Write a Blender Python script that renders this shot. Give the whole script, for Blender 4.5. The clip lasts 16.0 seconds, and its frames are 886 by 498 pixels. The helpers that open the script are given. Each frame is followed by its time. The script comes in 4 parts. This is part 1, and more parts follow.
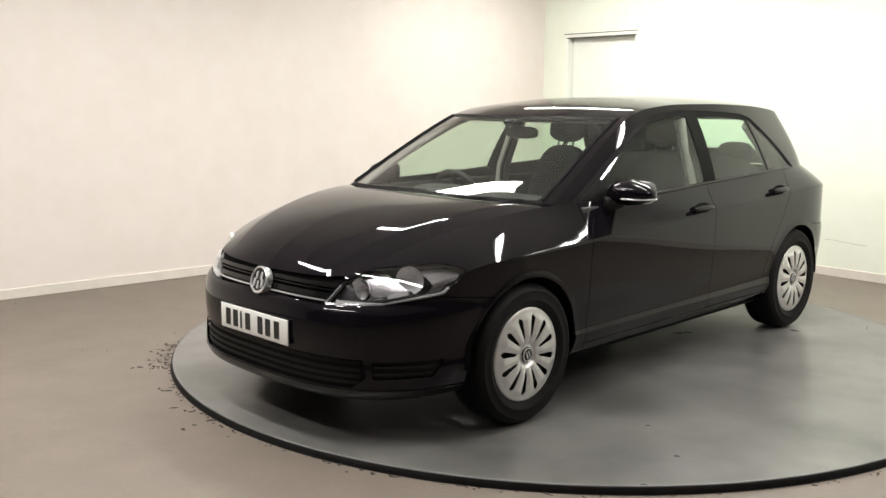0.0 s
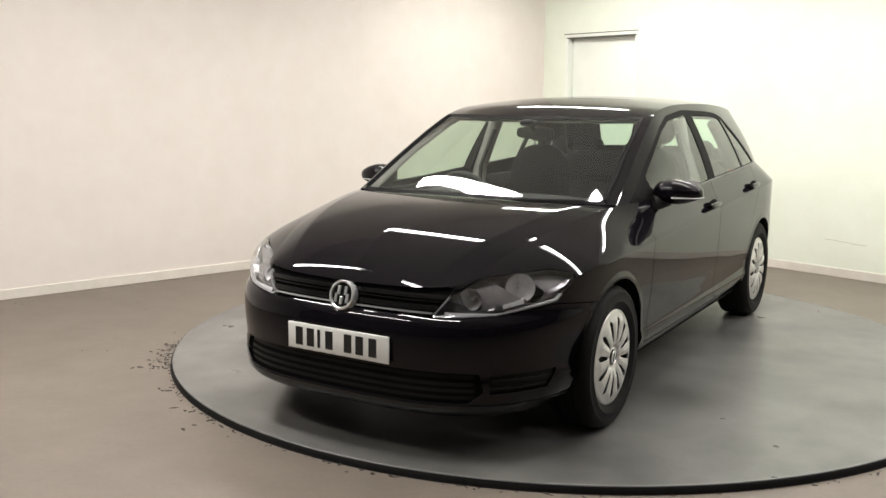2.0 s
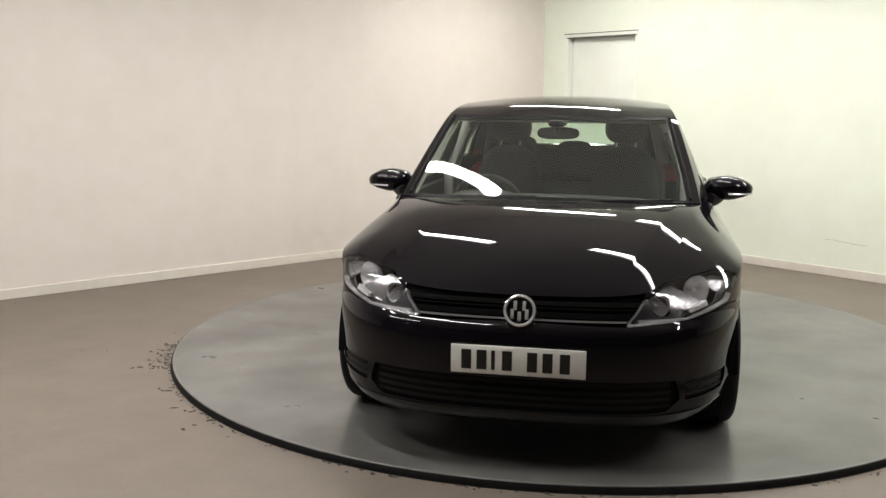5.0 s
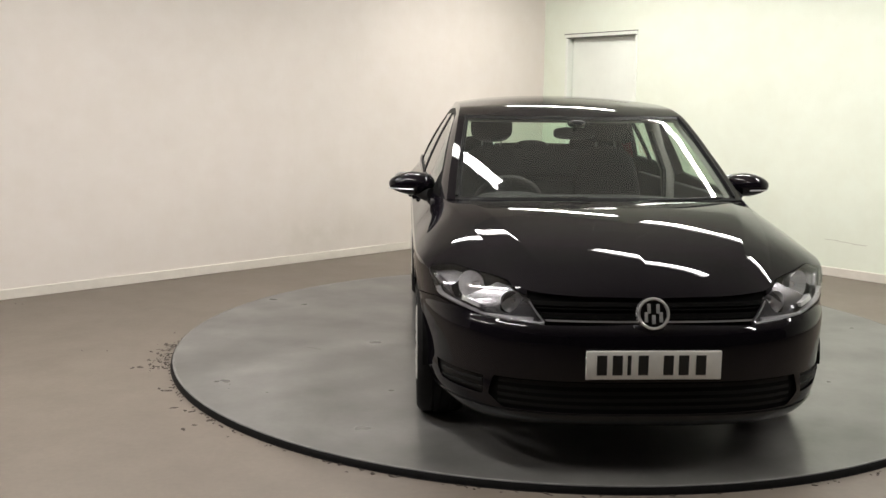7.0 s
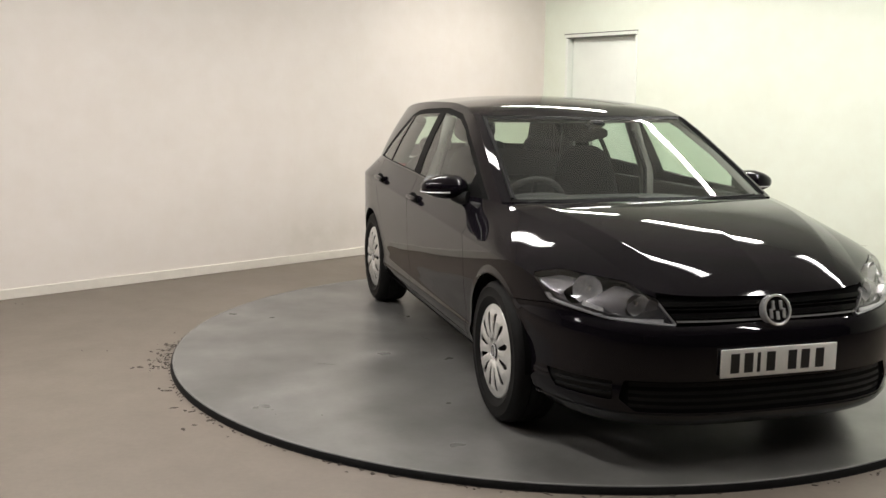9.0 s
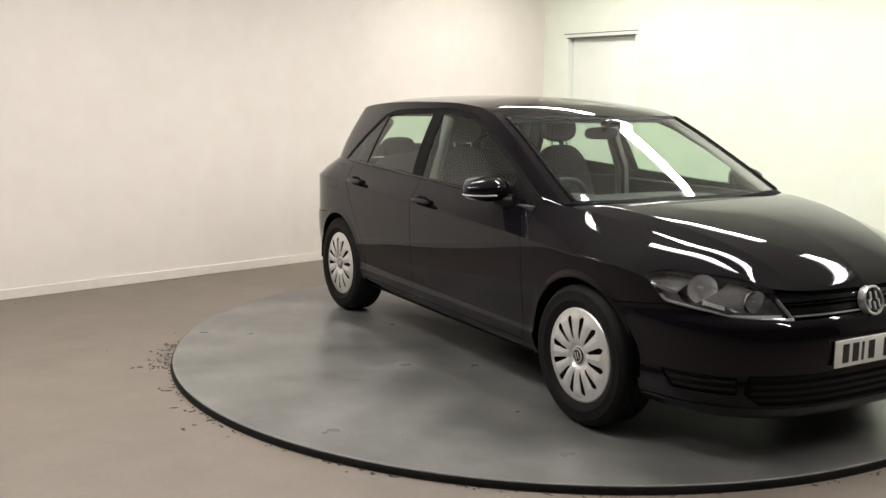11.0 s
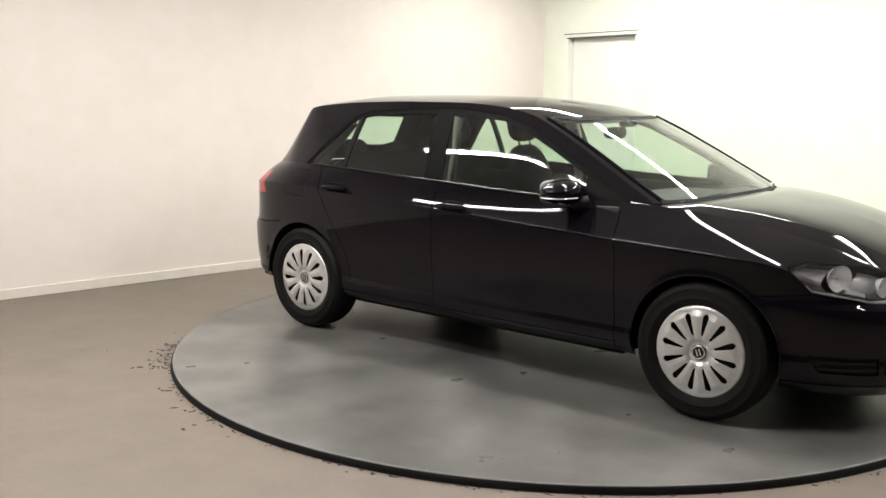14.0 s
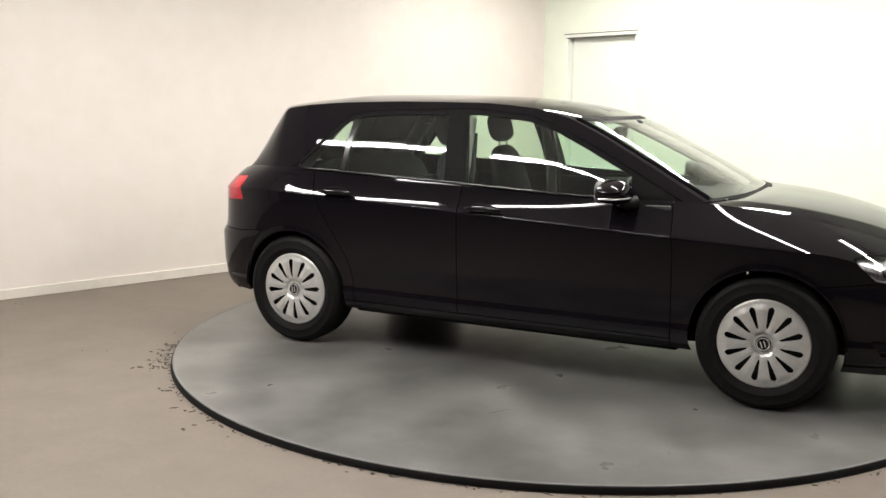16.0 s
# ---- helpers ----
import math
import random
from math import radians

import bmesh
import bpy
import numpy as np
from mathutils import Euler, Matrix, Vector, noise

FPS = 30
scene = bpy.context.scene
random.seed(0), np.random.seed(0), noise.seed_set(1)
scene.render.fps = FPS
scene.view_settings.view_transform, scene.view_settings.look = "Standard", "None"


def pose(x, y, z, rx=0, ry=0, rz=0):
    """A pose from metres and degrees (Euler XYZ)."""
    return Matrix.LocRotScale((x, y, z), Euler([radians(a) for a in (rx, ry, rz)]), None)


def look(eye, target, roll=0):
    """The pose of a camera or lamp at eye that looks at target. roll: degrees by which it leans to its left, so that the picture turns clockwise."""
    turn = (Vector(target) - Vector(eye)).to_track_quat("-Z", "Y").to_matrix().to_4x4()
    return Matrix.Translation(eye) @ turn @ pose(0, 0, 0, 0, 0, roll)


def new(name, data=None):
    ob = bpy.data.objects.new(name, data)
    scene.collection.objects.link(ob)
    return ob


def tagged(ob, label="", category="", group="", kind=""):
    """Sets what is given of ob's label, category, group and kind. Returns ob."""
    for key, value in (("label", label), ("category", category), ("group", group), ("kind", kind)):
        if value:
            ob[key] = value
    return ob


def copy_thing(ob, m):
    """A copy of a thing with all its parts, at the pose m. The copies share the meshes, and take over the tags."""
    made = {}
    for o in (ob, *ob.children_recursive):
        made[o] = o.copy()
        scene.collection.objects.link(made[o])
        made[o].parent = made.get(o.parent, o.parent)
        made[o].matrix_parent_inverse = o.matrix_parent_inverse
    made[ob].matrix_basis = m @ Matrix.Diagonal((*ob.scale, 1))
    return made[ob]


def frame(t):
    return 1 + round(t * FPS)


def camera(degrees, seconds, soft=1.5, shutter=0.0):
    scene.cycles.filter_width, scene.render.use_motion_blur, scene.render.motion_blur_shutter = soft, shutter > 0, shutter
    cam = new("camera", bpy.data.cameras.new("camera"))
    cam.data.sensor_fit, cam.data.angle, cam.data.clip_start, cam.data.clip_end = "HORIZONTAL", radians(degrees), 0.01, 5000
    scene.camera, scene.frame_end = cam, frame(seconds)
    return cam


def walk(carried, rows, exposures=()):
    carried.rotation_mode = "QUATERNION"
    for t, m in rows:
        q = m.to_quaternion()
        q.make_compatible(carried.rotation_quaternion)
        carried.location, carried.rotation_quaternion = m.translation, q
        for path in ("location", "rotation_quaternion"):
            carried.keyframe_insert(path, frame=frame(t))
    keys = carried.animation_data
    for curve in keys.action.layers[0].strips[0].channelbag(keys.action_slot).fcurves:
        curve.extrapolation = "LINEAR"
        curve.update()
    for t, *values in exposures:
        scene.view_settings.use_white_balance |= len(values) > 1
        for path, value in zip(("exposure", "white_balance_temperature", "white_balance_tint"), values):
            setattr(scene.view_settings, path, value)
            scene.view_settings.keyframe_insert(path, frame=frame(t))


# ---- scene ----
cam = camera(50.98, 16.0, soft=1.5)
walk(cam, [(0.0, look((0, 0, 1.443), (0, 6.0, 0.4920), 0.4956)),
           (16.0, look((0, 0, 1.443), (0, 6.0, 0.4920), 0.4956))], exposures=[(0.0, 0.10), (2.0, 0.0), (4.0, -0.18), (7.0, -0.27), (9.0, -0.24), (11.5, -0.02), (12.5, 0.06), (16.0, 0.13)])

PIVOT = (0.6793, 5.5217)      # centre of the turntable
DECK_Z = 0.032                # top of the turntable over the floor
DECK_R = 2.247
CORNER = (1.088, 10.359)      # where the two white walls meet
TURN = 41.5                   # direction of the long wall, degrees
CEILING = 4.3
LAMP_Z = 2.95                 # the battens hang at this height

# ---- world and lamps ----
world = bpy.data.worlds.new("world")
world.use_nodes = True
world.node_tree.nodes["Background"].inputs[0].default_value = (0.02, 0.02, 0.02, 1)
world.node_tree.nodes["Background"].inputs[1].default_value = 0.3
scene.world = world
TUBE_POWER = 34.0
TUBE_GLOW = 40.0
# ceiling battens, all parallel to the cool wall: distances from the cool and from the warm wall
TUBES = [(1.4, 1.5), (1.7, 3.6), (1.8, 5.8), (4.0, 2.25), (3.6, 4.6), (6.1, 2.1), (6.1, 4.0), (3.6, 7.2), (7.6, 3.2)]


# ---- materials ----
def nodes_of(name):
    m = bpy.data.materials.new(name)
    m.use_nodes = True
    return m, m.node_tree.nodes, m.node_tree.links, m.node_tree.nodes["Principled BSDF"]


def noise_ramp(n, l, scale, lo, hi, detail=6.0, coords="Object", rough=0.6):
    tc = n.new("ShaderNodeTexCoord")
    tex = n.new("ShaderNodeTexNoise")
    tex.inputs["Scale"].default_value = scale
    tex.inputs["Detail"].default_value = detail
    tex.inputs["Roughness"].default_value = rough
    l.new(tc.outputs[coords], tex.inputs["Vector"])
    r = n.new("ShaderNodeValToRGB")
    r.color_ramp.elements[0].position, r.color_ramp.elements[1].position = 0.32, 0.68
    r.color_ramp.elements[0].color, r.color_ramp.elements[1].color = (*lo, 1), (*hi, 1)
    l.new(tex.outputs["Fac"], r.inputs["Fac"])
    return tex, r


def plain(name, color, rough=0.5, metal=0.0, coat=0.0, spread=0.12, scale=30.0, bump=0.0, spec=0.5):
    m, n, l, b = nodes_of(name)
    lo = [c * (1 - spread) for c in color]
    hi = [min(1, c * (1 + spread)) for c in color]
    tex, r = noise_ramp(n, l, scale, lo, hi)
    l.new(r.outputs["Color"], b.inputs["Base Color"])
    b.inputs["Roughness"].default_value = rough
    b.inputs["Metallic"].default_value = metal
    b.inputs["Coat Weight"].default_value = coat
    b.inputs["Coat Roughness"].default_value = 0.03
    b.inputs["Coat IOR"].default_value = 1.45
    b.inputs["Specular IOR Level"].default_value = spec
    if bump:
        bp = n.new("ShaderNodeBump")
        bp.inputs["Strength"].default_value = bump
        bp.inputs["Distance"].default_value = 0.002
        l.new(tex.outputs["Fac"], bp.inputs["Height"])
        l.new(bp.outputs["Normal"], b.inputs["Normal"])
    return m


def glass(name, tint, rough=0.0, body=0.0, body_color=(0.3, 0.33, 0.32)):
    """A thin pane: clear for what is behind it, with the gloss of glass."""
    m, n, l, b = nodes_of(name)
    n.remove(b)
    tr = n.new("ShaderNodeBsdfTransparent")
    tr.inputs[0].default_value = (*tint, 1)
    gl = n.new("ShaderNodeBsdfGlossy")
    gl.inputs["Roughness"].default_value = rough
    gl.inputs["Color"].default_value = (1, 1, 1, 1)
    lw = n.new("ShaderNodeLayerWeight")          # gloss rising towards grazing views
    pw = n.new("ShaderNodeMath")
    pw.operation = "POWER"
    pw.inputs[1].default_value = 5.0
    l.new(lw.outputs["Facing"], pw.inputs[0])
    fr = n.new("ShaderNodeMath")
    fr.operation = "MULTIPLY_ADD"
    fr.inputs[1].default_value, fr.inputs[2].default_value = 0.93, 0.065
    l.new(pw.outputs[0], fr.inputs[0])
    mx = n.new("ShaderNodeMixShader")
    l.new(fr.outputs[0], mx.inputs[0])
    l.new(gl.outputs[0], mx.inputs[2])
    if body:
        df = n.new("ShaderNodeBsdfDiffuse")
        df.inputs[0].default_value = (*body_color, 1)
        m2 = n.new("ShaderNodeMixShader")
        m2.inputs[0].default_value = body
        l.new(tr.outputs[0], m2.inputs[1])
        l.new(df.outputs[0], m2.inputs[2])
        l.new(m2.outputs[0], mx.inputs[1])
    else:
        l.new(tr.outputs[0], mx.inputs[1])
    l.new(mx.outputs[0], n["Material Output"].inputs[0])
    return m


def glow(name, color, strength):
    m, n, l, b = nodes_of(name)
    b.inputs["Emission Color"].default_value = (*color, 1)
    b.inputs["Emission Strength"].default_value = strength
    return m


def wall_paint(name, color, smudge=None):
    """Matt emulsion with roller grain and faint scuffs; smudge: x, y, z and reach of a dirty patch."""
    m, n, l, b = nodes_of(name)
    tex, r = noise_ramp(n, l, 0.9, [c * 0.95 for c in color], color, 8)
    t2, r2 = noise_ramp(n, l, 5.0, (0.965, 0.955, 0.94), (1, 1, 1), 8)
    mx = n.new("ShaderNodeMix")
    mx.data_type, mx.blend_type = "RGBA", "MULTIPLY"
    mx.inputs[0].default_value = 1
    l.new(r.outputs[0], mx.inputs[6])
    l.new(r2.outputs[0], mx.inputs[7])
    out = mx.outputs[2]
    if smudge:
        tc = n.new("ShaderNodeTexCoord")
        mp = n.new("ShaderNodeMapping")
        mp.inputs["Location"].default_value = [-v / r for v, r in zip(smudge[:3], smudge[3:])]
        mp.inputs["Scale"].default_value = [1 / r for r in smudge[3:]]
        gr = n.new("ShaderNodeTexGradient")
        gr.gradient_type = "SPHERICAL"
        l.new(tc.outputs["Object"], mp.inputs["Vector"])
        l.new(mp.outputs[0], gr.inputs["Vector"])
        t4, r4 = noise_ramp(n, l, 7.0, (0, 0, 0), (1, 1, 1), 8)
        k = n.new("ShaderNodeMath")
        k.operation = "MULTIPLY"
        l.new(gr.outputs["Fac"], k.inputs[0])
        l.new(r4.outputs[0], k.inputs[1])
        m5 = n.new("ShaderNodeMix")
        m5.data_type, m5.blend_type = "RGBA", "MIX"
        m5.inputs[7].default_value = (0.66, 0.61, 0.545, 1)
        l.new(k.outputs[0], m5.inputs[0])
        l.new(out, m5.inputs[6])
        out = m5.outputs[2]
    l.new(out, b.inputs["Base Color"])
    b.inputs["Roughness"].default_value = 0.65
    t3, _ = noise_ramp(n, l, 140.0, (0, 0, 0), (1, 1, 1), 3)
    bp = n.new("ShaderNodeBump")
    bp.inputs["Strength"].default_value = 0.12
    bp.inputs["Distance"].default_value = 0.002
    l.new(t3.outputs["Fac"], bp.inputs["Height"])
    l.new(bp.outputs["Normal"], b.inputs["Normal"])
    return m


def concrete(name, lo, hi, stain, rough, scale=0.8, relief=0.12, crisp=0.7, fine=7):
    """Painted or bare concrete: broad clouds, finer stains and a fine grain."""
    m, n, l, b = nodes_of(name)
    _, r1 = noise_ramp(n, l, scale, lo, hi, fine, rough=0.5)
    r1.color_ramp.elements[0].position, r1.color_ramp.elements[1].position = 0.22, 0.78
    t2, r2 = noise_ramp(n, l, 3.5, stain, (1, 1, 1), min(3, fine - 1), rough=crisp)
    r2.color_ramp.elements[0].position, r2.color_ramp.elements[1].position = 0.05, 0.90
    t3, r3 = noise_ramp(n, l, 40, (0.93, 0.93, 0.93), (1, 1, 1), 2)
    out = r1.outputs[0]
    for r in (r2, r3):
        mx = n.new("ShaderNodeMix")
        mx.data_type, mx.blend_type = "RGBA", "MULTIPLY"
        mx.inputs[0].default_value = 1
        l.new(out, mx.inputs[6])
        l.new(r.outputs[0], mx.inputs[7])
        out = mx.outputs[2]
    l.new(out, b.inputs["Base Color"])
    mr = n.new("ShaderNodeMapRange")
    mr.inputs[3].default_value, mr.inputs[4].default_value = rough + 0.06, rough - 0.02
    l.new(t2.outputs["Fac"], mr.inputs[0])
    l.new(mr.outputs[0], b.inputs["Roughness"])
    bp = n.new("ShaderNodeBump")
    bp.inputs["Strength"].default_value = relief
    bp.inputs["Distance"].default_value = 0.003
    l.new(t3.outputs["Fac"], bp.inputs["Height"])
    l.new(bp.outputs["Normal"], b.inputs["Normal"])
    return m


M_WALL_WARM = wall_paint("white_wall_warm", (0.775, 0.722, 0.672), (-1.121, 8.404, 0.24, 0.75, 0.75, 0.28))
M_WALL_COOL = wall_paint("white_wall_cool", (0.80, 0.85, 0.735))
M_DARK_WALL = wall_paint("dark_wall", (0.035, 0.034, 0.033))
M_CEILING = wall_paint("ceiling_paint", (0.62, 0.60, 0.57))
M_SKIRT = plain("skirting_paint", (0.71, 0.67, 0.60), 0.45, spread=0.05, scale=8)
M_DOOR = plain("door_paint", (0.78, 0.81, 0.74), 0.45, spread=0.03, scale=3)
M_SCUFF = plain("scuff_grey", (0.46, 0.45, 0.38), 0.8)
M_SHADOW_STRIP = plain("door_shadow_strip", (0.12, 0.12, 0.1), 0.8)
M_FLOOR = concrete("floor_concrete", (0.155, 0.128, 0.104), (0.205, 0.172, 0.142), (0.82, 0.81, 0.8), 0.5)
M_DECK = concrete("deck_paint", (0.085, 0.083, 0.079), (0.25, 0.244, 0.234), (0.45, 0.45, 0.45), 0.27, 1.6, 0.0, 0.5, 4)
M_EDGE = plain("deck_edge_metal", (0.19, 0.186, 0.18), 0.5, 0.0, spread=0.2, scale=12)
M_RUBBER = plain("black_rubber", (0.005, 0.0046, 0.0048), 0.7, spread=0.3, scale=40, bump=0.2, spec=0.2)
M_MARK = plain("rubber_mark", (0.085, 0.081, 0.076), 0.5, spread=0.3, scale=60)
M_DIRT = plain("dark_dirt", (0.05, 0.04, 0.033), 0.9, spread=0.4, scale=60)
M_PAINT = plain("black_pearl_paint", (0.0052, 0.0043, 0.0062), 0.4, 0.0, 0.95, spread=0.1, scale=400, spec=0.0)
M_PAINT.node_tree.nodes["Principled BSDF"].inputs["Coat IOR"].default_value = 1.38
M_SHELL = plain("black_seal", (0.004, 0.004, 0.004), 0.9, spec=0.1)
M_SEAL = plain("rubber_window_seal", (0.006, 0.006, 0.006), 0.5, spread=0.2, spec=0.04)
M_TRIM = plain("gloss_black_trim", (0.008, 0.008, 0.008), 0.16, spread=0.2)
M_PLASTIC = plain("grained_black_plastic", (0.007, 0.007, 0.007), 0.5, spread=0.2, scale=300, bump=0.3, spec=0.25)
M_TYRE = plain("tyre_rubber", (0.007, 0.0066, 0.0066), 0.65, spread=0.25, scale=90, bump=0.3, spec=0.15)
M_COVER = plain("silver_wheel_paint", (0.66, 0.65, 0.63), 0.3, 0.5, spread=0.05, scale=60)
M_CHROME = plain("chrome", (0.80, 0.80, 0.81), 0.16, 0.7, spread=0.03)
M_REFLECTOR = plain("lamp_reflector", (0.88, 0.88, 0.89), 0.18, 0.55, spread=0.1, scale=60, bump=0.4)
M_LAMPBOX = plain("lamp_bezel_grey", (0.20, 0.195, 0.205), 0.26, 0.75, spread=0.3, scale=25, bump=0.3)
M_LENS_EDGE = plain("lens_edge_grey", (0.30, 0.30, 0.31), 0.2, 0.2, spread=0.15)
M_LENS = glass("lamp_lens", (0.95, 0.95, 0.96))
M_GLASS = glass("car_glass", (0.84, 0.92, 0.85), 0.0, 0.02)
M_GLASS_SIDE = glass("side_glass", (0.76, 0.90, 0.79), 0.0, 0.02)
M_RED = plain("red_lamp_lens", (0.40, 0.006, 0.02), 0.15, 0.0, 0.3, spread=0.1, spec=0.3)
M_PLATE = plain("plate_white", (0.86, 0.86, 0.82), 0.35, spread=0.03)
M_INK = plain("plate_black", (0.012, 0.012, 0.012), 0.4)
M_CLOTH = plain("seat_cloth", (0.016, 0.016, 0.017), 0.9, spread=0.3, scale=200, bump=0.4, spec=0.2)
M_DASH = plain("dashboard_plastic", (0.013, 0.013, 0.013), 0.6, spread=0.2, scale=200, bump=0.3)
M_HEADLINER = plain("headliner_cloth", (0.34, 0.33, 0.31), 0.9, spread=0.06, scale=150)
M_TUBE = glow("tube_light", (1.0, 0.965, 0.93), TUBE_GLOW)
M_BATTEN = plain("batten_white", (0.75, 0.75, 0.73), 0.4, spread=0.03)


# ---- mesh helpers ----
def mesh_of(name, verts, faces, material, smooth=True):
    me = bpy.data.meshes.new(name)
    me.from_pydata([tuple(map(float, v)) for v in verts], [], [tuple(map(int, f)) for f in faces])
    if smooth:
        me.shade_smooth()
    me.materials.append(material)
    me.validate()
    me.update()
    return me


def point_normals(v, faces):
    acc = np.zeros_like(v)
    for f in faces:
        n = np.cross(v[f[2]] - v[f[0]], v[f[-1]] - v[f[1]])
        for i in f:
            acc[i] += n
    return acc / (np.linalg.norm(acc, axis=1)[:, None] + 1e-12)


def thickened(verts, faces, depth):
    """The panel with a back and cut edges of its own, so that its edges stay crisp."""
    v = np.asarray(verts, float)[:, :3]
    back = v - point_normals(v, faces) * depth
    n = len(v)
    seen = {}
    for f in faces:
        for a, b in zip(f, f[1:] + f[:1]):
            seen[(a, b)] = True
    out = list(faces) + [tuple(i + n for i in reversed(f)) for f in faces]
    for a, b in seen:
        if (b, a) not in seen:
            out.append((a, a + n, b + n, b))
    return np.vstack([v, back]), out


def sheet(name, vf, material, parent, label="", flip=False, thick=0.0, smooth=True):
    """Links verts and faces as one part; thick gives the panel depth inward."""
    verts, faces = vf
    if flip:
        faces = [tuple(reversed(f)) for f in faces]
    if thick:
        verts, faces = thickened(verts, [tuple(f) for f in faces], thick)
    me = mesh_of(name, verts, faces, material, smooth)
    if thick:
        me.set_sharp_from_angle(angle=radians(50))
    ob = new(name, me)
    ob.parent = parent
    if label:
        ob["label"] = label
    return ob


def part(name, bm, material, parent, label="", smooth=True):
    me = bpy.data.meshes.new(name)
    bmesh.ops.recalc_face_normals(bm, faces=bm.faces)
    bm.to_mesh(me)
    bm.free()
    if smooth:
        me.shade_smooth()
        me.set_sharp_from_angle(angle=radians(38))
    me.materials.append(material)
    ob = new(name, me)
    ob.parent = parent
    if label:
        ob["label"] = label
    return ob


def box(bm, x0, x1, y0, y1, z0, z1, bevel=0.0, m=None):
    g = bmesh.ops.create_cube(bm, size=1.0, matrix=(m or Matrix()) @ Matrix.LocRotScale(
        ((x0 + x1) / 2, (y0 + y1) / 2, (z0 + z1) / 2), None, (x1 - x0, y1 - y0, z1 - z0)))
    if bevel:
        es = {e for v in g["verts"] for e in v.link_edges}
        bmesh.ops.bevel(bm, geom=list(es), offset=bevel, segments=3, profile=0.5, affect="EDGES")
    return bm


def rounded(bm, centre, size, power=3.0, m=None, nu=28, nv=18, taper=0.0):
    """A soft cushion-like solid (superellipsoid); taper narrows its top."""
    def p(c, e):
        return math.copysign(abs(c) ** (2 / e), c)
    rows = []
    for j in range(nv + 1):
        b = -math.pi / 2 + math.pi * j / nv
        ring = []
        for i in range(nu):
            a = 2 * math.pi * i / nu
            z = p(math.sin(b), power)
            k = 1 - taper * (z + 1) / 2
            v = Vector((centre[0] + size[0] * p(math.cos(b), power) * p(math.cos(a), power) * k,
                        centre[1] + size[1] * p(math.cos(b), power) * p(math.sin(a), power) * k,
                        centre[2] + size[2] * z))
            ring.append(bm.verts.new(m @ v if m else v))
        rows.append(ring)
    for j in range(nv):
        for i in range(nu):
            q = [rows[j][i], rows[j][(i + 1) % nu], rows[j + 1][(i + 1) % nu], rows[j + 1][i]]
            bm.faces.new(q)
    bmesh.ops.remove_doubles(bm, verts=bm.verts, dist=1e-5)
    return bm


def lathe(bm, profile, n=64, m=None):
    """Turns (radius, y) round the y axis."""
    rows = []
    for r, y in profile:
        ring = []
        for i in range(n):
            a = 2 * math.pi * i / n
            v = Vector((r * math.cos(a), y, r * math.sin(a)))
            ring.append(bm.verts.new(m @ v if m else v))
        rows.append(ring)
    for j in range(len(rows) - 1):
        for i in range(n):
            bm.faces.new((rows[j][i], rows[j][(i + 1) % n], rows[j + 1][(i + 1) % n], rows[j + 1][i]))
    bmesh.ops.remove_doubles(bm, verts=bm.verts, dist=1e-5)
    return bm


def rod(bm, points, radius, n=10):
    """A round bar along points."""
    rows = []
    pts = [Vector(p) for p in points]
    for k, p in enumerate(pts):
        d = (pts[min(k + 1, len(pts) - 1)] - pts[max(k - 1, 0)]).normalized()
        q = d.to_track_quat("Z", "Y")
        rows.append([bm.verts.new(p + q @ Vector((radius * math.cos(2 * math.pi * i / n), radius * math.sin(2 * math.pi * i / n), 0)))
                     for i in range(n)])
    for j in range(len(rows) - 1):
        for i in range(n):
            bm.faces.new((rows[j][i], rows[j][(i + 1) % n], rows[j + 1][(i + 1) % n], rows[j + 1][i]))
    bm.faces.new(rows[0])
    bm.faces.new(list(reversed(rows[-1])))
    return bm


def grid_faces(n, m, turned=False):
    q = [(i * m + j, (i + 1) * m + j, (i + 1) * m + j + 1, i * m + j + 1) for i in range(n - 1) for j in range(m - 1)]
    return [f[::-1] for f in q] if turned else q


def clip(data, value):
    """Keeps of a sheet (points with their coordinates in rows, faces) the side where value(points) >= 0, cut cleanly."""
    pts, faces = data
    val = value(pts)
    sign = val >= 0
    out, extra, cache = [], [], {}
    base = len(pts)
    for f in faces:
        s = [sign[i] for i in f]
        if all(s):
            out.append(f)
        elif any(s):
            g = []
            for a, b in zip(f, f[1:] + f[:1]):
                if sign[a]:
                    g.append(a)
                if sign[a] != sign[b]:
                    key = (a, b) if a < b else (b, a)
                    if key not in cache:
                        k = val[a] / (val[a] - val[b])
                        cache[key] = base + len(extra)
                        extra.append(pts[a] + (pts[b] - pts[a]) * k)
                    g.append(cache[key])
            if len(g) > 2:
                out.append(tuple(g))
    allp = np.vstack([pts, np.array(extra)]) if extra else pts
    used = np.zeros(len(allp), bool)
    for f in out:
        used[list(f)] = True
    idx = np.cumsum(used) - 1
    return allp[used], [tuple(int(idx[i]) for i in f) for f in out]


def xyz(data):
    return data[0][:, :3], data[1]


def mirrored(data):
    v = data[0][:, :3].copy()
    v[:, 1] *= -1
    return v, [tuple(reversed(f)) for f in data[1]]


